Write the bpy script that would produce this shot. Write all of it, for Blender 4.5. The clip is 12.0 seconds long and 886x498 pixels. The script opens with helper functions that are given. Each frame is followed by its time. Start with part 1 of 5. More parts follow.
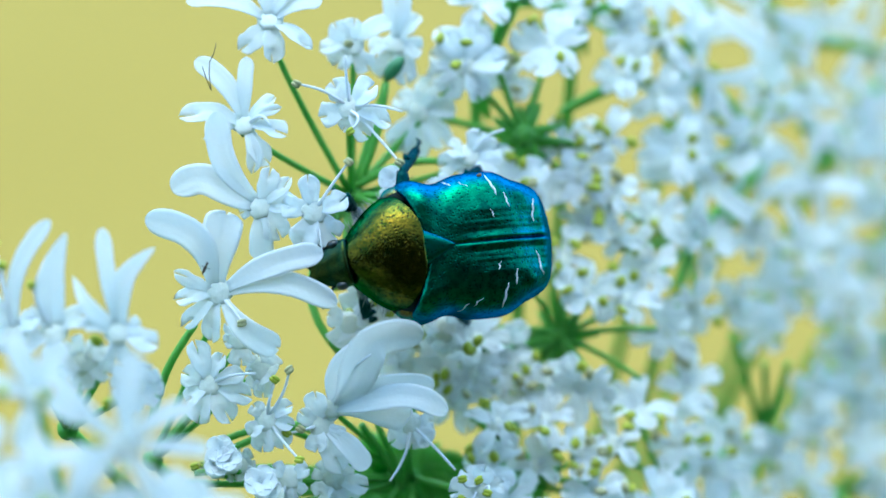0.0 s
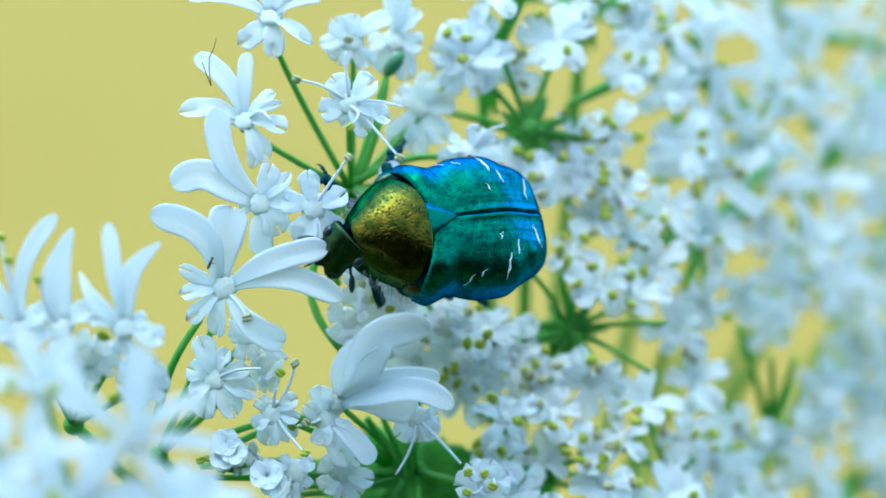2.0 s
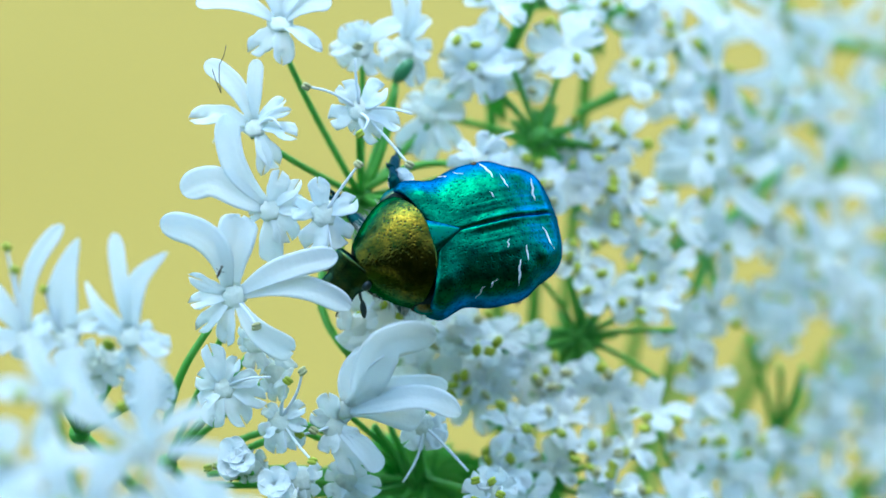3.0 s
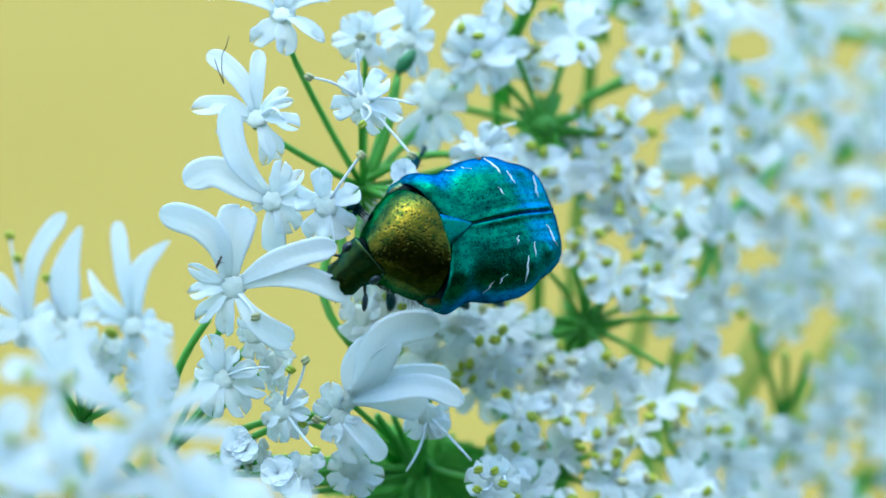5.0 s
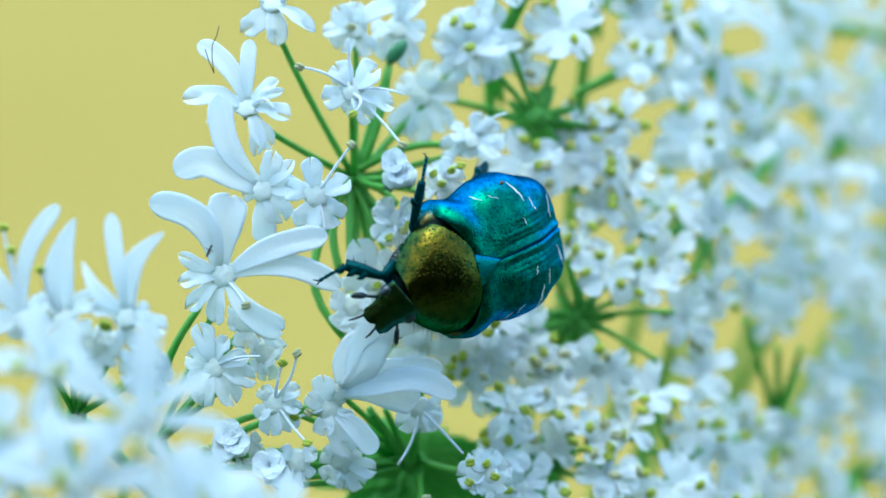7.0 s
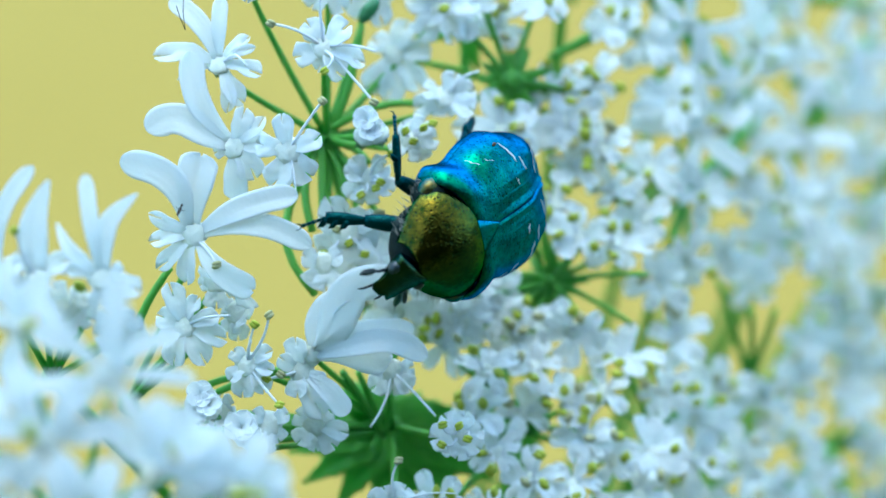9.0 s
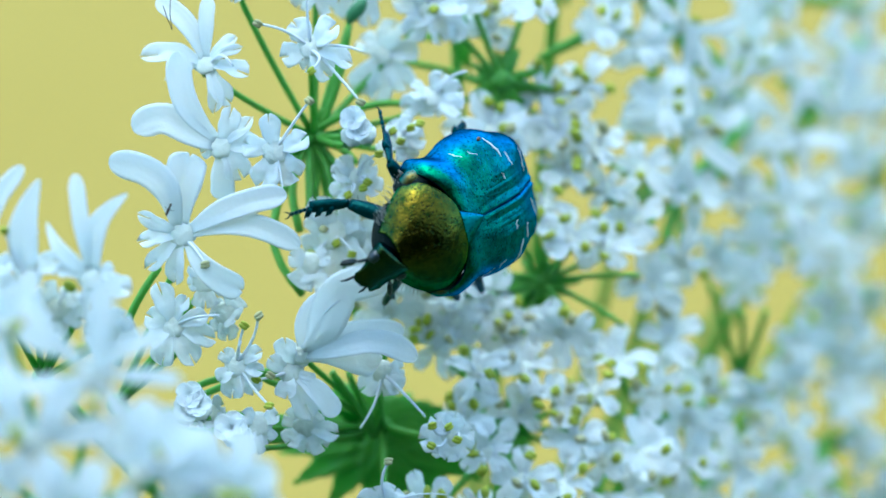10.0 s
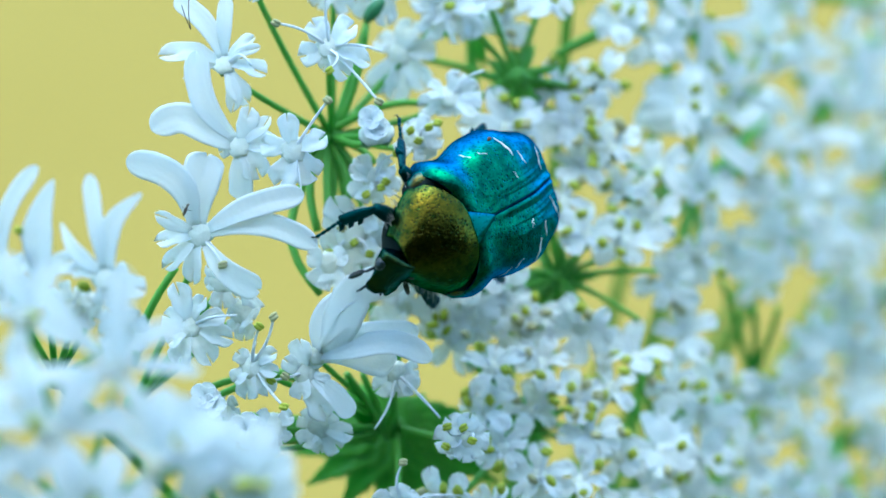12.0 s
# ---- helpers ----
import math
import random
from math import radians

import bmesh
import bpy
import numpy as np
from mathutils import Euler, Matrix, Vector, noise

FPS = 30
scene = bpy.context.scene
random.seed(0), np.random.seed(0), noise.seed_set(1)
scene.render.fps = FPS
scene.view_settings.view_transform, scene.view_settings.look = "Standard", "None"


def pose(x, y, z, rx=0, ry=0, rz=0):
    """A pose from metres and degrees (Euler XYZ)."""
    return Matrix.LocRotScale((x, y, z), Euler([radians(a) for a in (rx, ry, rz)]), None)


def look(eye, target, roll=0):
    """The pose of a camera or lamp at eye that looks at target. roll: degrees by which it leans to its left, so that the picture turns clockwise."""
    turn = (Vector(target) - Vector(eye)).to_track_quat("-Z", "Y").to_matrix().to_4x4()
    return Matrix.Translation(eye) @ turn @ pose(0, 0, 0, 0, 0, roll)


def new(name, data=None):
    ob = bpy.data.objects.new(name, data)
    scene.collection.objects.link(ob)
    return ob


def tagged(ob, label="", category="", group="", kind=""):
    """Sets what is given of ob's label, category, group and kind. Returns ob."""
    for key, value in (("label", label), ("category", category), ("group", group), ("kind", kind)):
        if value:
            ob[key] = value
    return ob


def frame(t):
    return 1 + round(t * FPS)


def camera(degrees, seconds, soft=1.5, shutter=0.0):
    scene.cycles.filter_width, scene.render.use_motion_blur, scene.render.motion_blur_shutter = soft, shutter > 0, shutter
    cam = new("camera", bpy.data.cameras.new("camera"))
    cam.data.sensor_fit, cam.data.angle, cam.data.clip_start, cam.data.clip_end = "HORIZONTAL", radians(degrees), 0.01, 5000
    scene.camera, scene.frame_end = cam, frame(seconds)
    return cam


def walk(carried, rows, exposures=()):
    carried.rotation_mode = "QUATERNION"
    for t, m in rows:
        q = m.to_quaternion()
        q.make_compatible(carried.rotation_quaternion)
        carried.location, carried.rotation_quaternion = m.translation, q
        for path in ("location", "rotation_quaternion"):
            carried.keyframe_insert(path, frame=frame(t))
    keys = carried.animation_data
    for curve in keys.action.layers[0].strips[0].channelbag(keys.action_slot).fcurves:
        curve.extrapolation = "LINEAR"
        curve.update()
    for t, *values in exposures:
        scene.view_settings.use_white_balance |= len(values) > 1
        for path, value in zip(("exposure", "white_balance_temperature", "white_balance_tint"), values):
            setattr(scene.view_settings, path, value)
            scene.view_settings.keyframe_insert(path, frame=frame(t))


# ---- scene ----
import functools

MM = 0.001
REACH = 248.0          # working distance of the lens, mm
# the flower head's own axes: x across, y up the tilted head, z towards the lens
HEAD = pose(0, 0, 1.05, 55, 0, 0)


def spot(x, y, z):
    """A place given in millimetres of the flower head's axes."""
    return HEAD @ Vector((x * MM, y * MM, z * MM))


# ---- camera and its path ----
cam = camera(15.0, 12.0, 1.7)
cam.data.dof.use_dof = True
cam.data.dof.focus_distance = (REACH - 6.0) * MM
cam.data.dof.aperture_fstop = 17.0
cam.data.dof.aperture_blades = 7
EYES = [(0, -0.000, 0.000), (0.5, -0.475, -0.236), (1, -0.548, -0.447), (1.5, -0.548, -0.565), (2, -0.584, -0.410), (2.5, -0.775, -0.045), (3, -1.249, 0.155), (5, -1.632, -0.738), (5.5, -1.057, -0.902), (6, -0.766, -0.902), (6.5, -0.885, -1.004), (7, -1.094, -1.222), (9, 0.830, -4.010), (9.5, 1.322, -3.991), (10, 1.504, -3.955), (10.5, 1.394, -4.146), (11, 1.011, -4.539), (11.5, 0.511, -4.703), (12, 0.311, -4.247)]
walk(cam, [(t, HEAD @ pose(x * MM, y * MM, REACH * MM)) for t, x, y in EYES], [(0, -0.05, 5150, -6), (12, -0.05, 5150, -6)])

# ---- sky, sun, exposure ----
world = bpy.data.worlds.new("overcast_sky")
scene.world = world
world.use_nodes = True
wn, wl = world.node_tree.nodes, world.node_tree.links
sky = wn.new("ShaderNodeTexSky")
sky.sky_type = "NISHITA"
sky.sun_disc = False
sky.sun_elevation = radians(73)
sky.sun_rotation = radians(-20)
sky.dust_density = 2.0
wl.new(sky.outputs[0], wn["Background"].inputs[0])
wn["Background"].inputs[1].default_value = 0.63
sun = new("sun", bpy.data.lights.new("sun", "SUN"))
sun.data.energy = 0.4
sun.data.angle = radians(34)
sun.data.color = (1.0, 0.95, 0.87)
sun.matrix_world = look((-0.6, 1.4, 5), (0, 0, 0.0))


# ---- materials ----
def node_mat(name):
    m = bpy.data.materials.new(name)
    m.use_nodes = True
    return m, m.node_tree.nodes, m.node_tree.links, m.node_tree.nodes["Principled BSDF"]


def mottled(name, a, b, scale, rough=0.5, metal=0.0, bump=0.0, bump_scale=None, detail=4, translucent=0.0, pieces=True, tint=None, gloss=0.5):
    """A surface that wavers between two colours at two sizes, with a fine relief; scale is per metre."""
    m, n, l, bs = node_mat(name)
    co = n.new("ShaderNodeTexCoord")
    big, ramp = n.new("ShaderNodeTexNoise"), n.new("ShaderNodeMix")
    big.inputs["Scale"].default_value, big.inputs["Detail"].default_value = scale, detail
    l.new(co.outputs["Object"], big.inputs["Vector"])
    ramp.data_type = "RGBA"
    ramp.inputs["A"].default_value, ramp.inputs["B"].default_value = (*a, 1), (*b, 1)
    l.new(big.outputs["Fac"], ramp.inputs["Factor"])
    out = ramp.outputs["Result"]
    if pieces:
        info, hsv, rng = n.new("ShaderNodeObjectInfo"), n.new("ShaderNodeHueSaturation"), n.new("ShaderNodeMapRange")
        rng.inputs["To Min"].default_value, rng.inputs["To Max"].default_value = 0.94, 1.0
        l.new(info.outputs["Random"], rng.inputs["Value"])
        l.new(rng.outputs[0], hsv.inputs["Value"])
        l.new(out, hsv.inputs["Color"])
        out = hsv.outputs[0]
    l.new(out, bs.inputs["Base Color"])
    bs.inputs["Roughness"].default_value, bs.inputs["Metallic"].default_value = rough, metal
    bs.inputs["Specular IOR Level"].default_value = gloss
    if tint:
        bs.inputs["Specular Tint"].default_value = (*tint, 1)
    if bump:
        fine, bp = n.new("ShaderNodeTexNoise"), n.new("ShaderNodeBump")
        fine.inputs["Scale"].default_value = bump_scale or scale * 8
        l.new(co.outputs["Object"], fine.inputs["Vector"])
        bp.inputs["Strength"].default_value, bp.inputs["Distance"].default_value = bump, 0.0002
        l.new(fine.outputs["Fac"], bp.inputs["Height"])
        l.new(bp.outputs[0], bs.inputs["Normal"])
    if translucent:
        tr, mx = n.new("ShaderNodeBsdfTranslucent"), n.new("ShaderNodeMixShader")
        mx.inputs[0].default_value = translucent
        l.new(out, tr.inputs[0])
        l.new(bs.outputs[0], mx.inputs[1])
        l.new(tr.outputs[0], mx.inputs[2])
        l.new(mx.outputs[0], n["Material Output"].inputs[0])
    return m


PETAL = mottled("white_petal", (0.918, 0.955, 0.945), (0.958, 0.975, 0.963), 420, 0.55, bump=0.3, bump_scale=2600, translucent=0.6, gloss=0.25)
DISC = mottled("floret_disc", (0.80, 0.84, 0.68), (0.90, 0.92, 0.80), 900, 0.6, bump=0.3, bump_scale=4000, translucent=0.2, gloss=0.15)
FILAMENT = mottled("filament", (0.90, 0.93, 0.93), (0.95, 0.96, 0.96), 600, 0.45, translucent=0.3)
ANTHER = mottled("anther", (0.40, 0.47, 0.02), (0.58, 0.62, 0.05), 1500, 0.55, bump=0.4, bump_scale=6000, translucent=0.25)
ANTHER_OLD = mottled("anther_old", (0.36, 0.36, 0.14), (0.50, 0.47, 0.24), 1500, 0.6, bump=0.4, bump_scale=6000)
STEM = mottled("green_stem", (0.13, 0.41, 0.035), (0.23, 0.53, 0.07), 500, 0.45, bump=0.3, bump_scale=2500, translucent=0.35)
BRACT = mottled("green_bract", (0.13, 0.43, 0.03), (0.23, 0.56, 0.05), 350, 0.4, bump=0.35, bump_scale=1800, translucent=0.3)
OVARY = mottled("ovary", (0.04, 0.17, 0.05), (0.09, 0.26, 0.09), 900, 0.45, bump=0.3, bump_scale=3000)
FIELD = mottled("flowering_field", (0.295, 0.208, 0.019), (0.37, 0.272, 0.034), 1.4, 0.9, bump=0.0, pieces=False, detail=6)
GRASS = mottled("grass", (0.02, 0.05, 0.012), (0.045, 0.085, 0.02), 9, 0.8, pieces=False, detail=8)
DARK_WALL = mottled("dark_wall", (0.008, 0.018, 0.006), (0.02, 0.04, 0.012), 1.2, 0.9, pieces=False, detail=8)


# ---- mesh helpers ----
def link(name, bm, material, parent=None, label="", smooth=True):
    me = bpy.data.meshes.new(name)
    bm.to_mesh(me)
    bm.free()
    me.materials.append(material)
    if smooth:
        for p in me.polygons:
            p.use_smooth = True
    return place(name, me, parent, label)


def place(name, me, parent=None, label="", m=None):
    ob = new(name, me)
    ob.parent = parent
    if m is not None:
        ob.matrix_basis = m
    if label:
        ob["label"] = label
    return ob


def part(name, bm, material, parent, label=""):
    return link(name, bm, material, parent, label)


def mesh_of(name, bm, material):
    me = bpy.data.meshes.new(name)
    bm.to_mesh(me)
    bm.free()
    me.materials.append(material)
    for p in me.polygons:
        p.use_smooth = True
    return me


def sheet(bm, top, bottom):
    """A closed thin body between two grids of points."""
    nu, nv = len(top), len(top[0])
    a = [[bm.verts.new(p) for p in row] for row in top]
    b = [[bm.verts.new(p) for p in row] for row in bottom]
    for i in range(nu - 1):
        for j in range(nv - 1):
            bm.faces.new((a[i][j], a[i + 1][j], a[i + 1][j + 1], a[i][j + 1]))
            bm.faces.new((b[i][j], b[i][j + 1], b[i + 1][j + 1], b[i + 1][j]))
    for i in range(nu - 1):
        bm.faces.new((a[i][0], b[i][0], b[i + 1][0], a[i + 1][0]))
        bm.faces.new((a[i][-1], a[i + 1][-1], b[i + 1][-1], b[i][-1]))
    for j in range(nv - 1):
        bm.faces.new((a[0][j], a[0][j + 1], b[0][j + 1], b[0][j]))
        bm.faces.new((a[-1][j], b[-1][j], b[-1][j + 1], a[-1][j + 1]))
    bmesh.ops.recalc_face_normals(bm, faces=bm.faces)


def tube(bm, points, radii, sides=7, up=Vector((0.13, 0.21, 1))):
    """A round rod along points, with its own thickness at each."""
    rings = []
    pts = [Vector(p) for p in points]
    for i, p in enumerate(pts):
        d = (pts[min(i + 1, len(pts) - 1)] - pts[max(i - 1, 0)]).normalized()
        s = d.cross(up).normalized()
        q = s.cross(d)
        rings.append([bm.verts.new(p + (s * math.cos(k * math.tau / sides) + q * math.sin(k * math.tau / sides)) * radii[i]) for k in range(sides)])
    for r, t in zip(rings, rings[1:]):
        for k in range(sides):
            bm.faces.new((r[k], r[(k + 1) % sides], t[(k + 1) % sides], t[k]))
    bm.faces.new(rings[0][::-1])
    bm.faces.new(rings[-1])


def blob(bm, centre, radii, turn=None, seg=12, rings=8, bumpy=0.0):
    r = bmesh.ops.create_uvsphere(bm, u_segments=seg, v_segments=rings, radius=1)
    m = Matrix.Translation(centre) @ (turn or Matrix()) @ Matrix.Diagonal((*radii, 1))
    for v in r["verts"]:
        if bumpy:
            v.co *= 1 + bumpy * noise.noise(v.co * 2.3)
        v.co = m @ v.co


def bent(a, b, sag, n=9):
    """Points of a gently bowed line from a to b."""
    a, b, sag = Vector(a), Vector(b), Vector(sag)
    return [a.lerp(b, i / (n - 1)) + sag * math.sin(math.pi * i / (n - 1)) for i in range(n)]


# ---- petals and florets ----
def blade(length, width, kind, side, lift, seed):
    """One petal along x, in mm. kind: s strap, k hooked strap, p pointed, b broad, h heart-shaped; side and lift: its bow in and out of its plane."""
    ph = random.Random(seed).uniform(0, 30)
    nu, nv = (17, 9) if kind in "skp" else (14, 11)
    notch = {"h": 0.36, "b": 0.05}.get(kind, 0.0)

    def line(s):
        u = s ** 1.7 if kind == "k" else s
        return Vector((length * s, side * length * math.sin(math.pi * u), lift * length * math.sin(math.pi * s) - 0.06 * length * s * s))

    top, bottom = [], []
    for i in range(nu):
        s = 1 - (1 - i / (nu - 1)) ** (1.0 if kind == "h" else 1.6)
        c, d = line(s), line(min(1, s + 0.02)) - line(max(0, s - 0.02))
        d = Vector((d.x, d.y, 0)).normalized()
        across = Vector((-d.y, d.x, 0))
        claw, peak, fall = {"s": (0.34, 0.55, 0.8), "k": (0.4, 0.5, 0.82), "p": (0.6, 0.35, 0.45), "b": (0.3, 0.75, 0.86), "h": (0.42, 0.72, 0.74)}[kind]
        w = claw + (1 - claw) * math.sin(min(1, s / peak) * math.pi / 2) ** 1.2
        e = max(0.0, (s - fall) / (1.001 - fall))
        w *= (1 - 0.62 * e) * math.sqrt(max(0.03, 1 - e ** 4)) if kind == "p" else math.sqrt(max(0.02, 1 - e ** (2.0 if kind == "h" else 2.4)))
        half = width / 2 * w * (1.16 if kind == "h" else 1)
        rt, rb = [], []
        for j in range(nv):
            v = -1 + 2 * j / (nv - 1)
            rag = 0.24 if kind == "h" else 0.05
            y = half * v * (1 + rag * noise.noise(Vector((s * 4.0 + ph, v * 1.5, seed * 0.37))))
            back = notch * length * s ** 4 * math.exp(-(v / 0.42) ** 2) - (0.08 * length * s ** 3 * noise.noise(Vector((v * 3.0, ph, 2.0))) if kind == "h" else 0)
            p = c + across * y - d * back
            p.z += 0.11 * width * (v * v - 0.3) * w - 0.022 * width * math.exp(-(v / 0.15) ** 2) * w
            p.z += 0.12 * back + (0.16 if kind == "h" else 0.05) * width * s * noise.noise(Vector((s * 2.6 + ph, v * 1.9, seed)))
            p.z += 0.05 * width * s * abs(v) * noise.noise(Vector((s * 7.0, v * 5.0 + ph, seed)))
            th = (0.06 + 0.10 * (1 - s)) * (1 - 0.7 * v * v) * (1 - 0.5 * s ** 4)
            rt.append((p + Vector((0, 0, th / 2))) * MM)
            rb.append((p - Vector((0, 0, th / 2 + 0.012))) * MM)
        top.append(rt)
        bottom.append(rb)
    bm = bmesh.new()
    sheet(bm, top, bottom)
    return mesh_of("petal", bm, PETAL)


SMALL = [blade(2.3 + 0.2 * (i % 3), 1.35 + 0.17 * (i % 4), "h", (0.0, 0.06, -0.06, 0.1)[i % 4], 0.06 + 0.05 * (i % 3), 500 + i) for i in range(10)]
STRAPS = [blade(4.2 + 0.5 * (i % 3), 1.3 + 0.2 * (i % 2), "s", (0.1, -0.12, 0.04, -0.06)[i % 4], 0.12, 560 + i) for i in range(6)]
BUD_PETAL = blade(2.2, 1.6, "b", 0.0, 0.32, 531)


@functools.lru_cache(None)
def disc_mesh(seed, size=0.95):
    bm = bmesh.new()
    g = size * MM
    blob(bm, (0, 0, 0.12 * g), (0.92 * g, 0.9 * g, 0.34 * g), seg=20, rings=12, bumpy=0.22)
    for k in range(2):
        a = k * math.pi + seed
        blob(bm, (0.32 * g * math.cos(a), 0.32 * g * math.sin(a), 0.16 * g), (0.5 * g, 0.66 * g, 0.26 * g), Matrix.Rotation(a, 4, "Z"), seg=14, rings=8, bumpy=0.25)
    return mesh_of("floret", bm, DISC)


def ovary_mesh():
    bm = bmesh.new()
    blob(bm, (0, 0, -0.75 * MM), (0.5 * MM, 0.5 * MM, 0.95 * MM), seg=10, rings=8)
    for k in range(5):
        a = k * math.tau / 5
        tube(bm, [(0.42 * MM * math.cos(a), 0.42 * MM * math.sin(a), -1.5 * MM), (0.52 * MM * math.cos(a), 0.52 * MM * math.sin(a), -0.7 * MM), (0.4 * MM * math.cos(a), 0.4 * MM * math.sin(a), 0.05 * MM)], [0.06 * MM, 0.08 * MM, 0.05 * MM], 5)
    return mesh_of("ovary", bm, OVARY)


OVARY_MESH = ovary_mesh()


def filament_mesh(length, bow):
    bm = bmesh.new()
    tube(bm, bent((0, 0, 0), (length * MM, 0, 0.2 * length * MM), (0, bow * 0.4 * MM, bow * MM), 8), [(0.11 - 0.05 * i / 7) * MM for i in range(8)], 6)
    return mesh_of("filament", bm, FILAMENT)


def anther_mesh(material):
    bm = bmesh.new()
    for s in (-1, 1):
        blob(bm, (0.02 * s * MM, s * 0.11 * MM, 0), (0.38 * MM, 0.19 * MM, 0.22 * MM), seg=8, rings=6)
    return mesh_of("anther", bm, material)


FILAMENTS = [filament_mesh(1.0, 0.22), filament_mesh(1.0, 0.1), filament_mesh(1.0, -0.12)]
ANTHERS = [anther_mesh(ANTHER), anther_mesh(ANTHER_OLD)]


def facing(x, y, z, normal, roll=0.0):
    """The pose of a floret at x, y, z mm whose face looks along normal."""
    n = Vector(normal).normalized()
    ax = Vector((1, 0, 0)) - n * n.x
    ax.normalize()
    m = Matrix((ax, n.cross(ax), n)).transposed().to_4x4()
    return Matrix.Translation((x * MM, y * MM, z * MM)) @ m @ Matrix.Rotation(radians(roll), 4, "Z")


def stamen(fl, angle, length, rise, rnd, old=False):
    """A white filament, angle in degrees round the floret, with an anther at its tip."""
    m = Matrix.Rotation(radians(angle), 4, "Z") @ Matrix.Rotation(radians(-rise), 4, "Y") @ Matrix.Translation((0.4 * MM, 0, 0.1 * MM))
    f = place("filament", rnd.choice(FILAMENTS), fl, m=m @ Matrix.Diagonal((length, 1, 1, 1)))
    tip = m @ Vector((length * MM, 0, 0.2 * length * MM))
    place("anther", ANTHERS[1 if old else 0], fl, m=Matrix.Translation(tip) @ Euler((rnd.uniform(0, 3), rnd.uniform(-0.6, 0.6), rnd.uniform(0, 3))).to_matrix().to_4x4() @ Matrix.Scale(1.3, 4))


def stalk_to(cl, foot, m, rnd, thick=0.25):
    """The thin green stalk from the hub of a cluster to the underside of a floret."""
    tip = m @ Vector((0, 0, -1.5 * MM))
    back = m.to_3x3() @ Vector((0, 0, -1))
    foot = Vector(foot)
    reach = (tip - foot).length
    pts = []
    for i in range(8):
        t = i / 7
        c = tip.lerp(foot, 0.25) + back * reach * 0.1
        pts.append(foot * (1 - t) ** 2 + c * 2 * t * (1 - t) + tip * t * t)
    bm = bmesh.new()
    tube(bm, pts, [thick * MM * (1.1 - 0.25 * i / 7) for i in range(8)], 6)
    part("pedicel", bm, STEM, cl)


def floret(cl, x, y, z, normal=(0, 0.25, 1), size=1.0, roll=0.0, loose=0, seed=0, pool=None):
    """A floret of five small petals in a cluster, in mm of the flower head."""
    rnd = random.Random(seed * 7919 + int(x * 131) + int(y * 17))
    hub = cl["hub"]
    m = facing(x - hub[0], y - hub[1], z - hub[2], normal)
    fl = place("floret", disc_mesh(rnd.randrange(5), 0.8), cl, m=m)
    place("ovary", OVARY_MESH, fl)
    for k in range(5):
        g = size * rnd.uniform(0.85, 1.2)
        a = roll + k * 72 + rnd.uniform(-10, 10)
        pm = Matrix.Rotation(radians(a), 4, "Z") @ Matrix.Rotation(radians(-rnd.uniform(-6, 24)), 4, "Y") @ Matrix.Rotation(radians(rnd.uniform(-22, 22)), 4, "X") @ Matrix.Translation((0.35 * MM, 0, 0.08 * MM))
        place("petal", rnd.choice(pool or SMALL), fl, m=pm @ Matrix.Scale(g, 4))
    for k in range(loose):
        stamen(fl, rnd.uniform(0, 360), rnd.uniform(1.2, 2.6) * size, rnd.uniform(15, 60), rnd, rnd.random() < 0.3)
    stalk_to(cl, (0, 0, 0), m, rnd)
    return fl


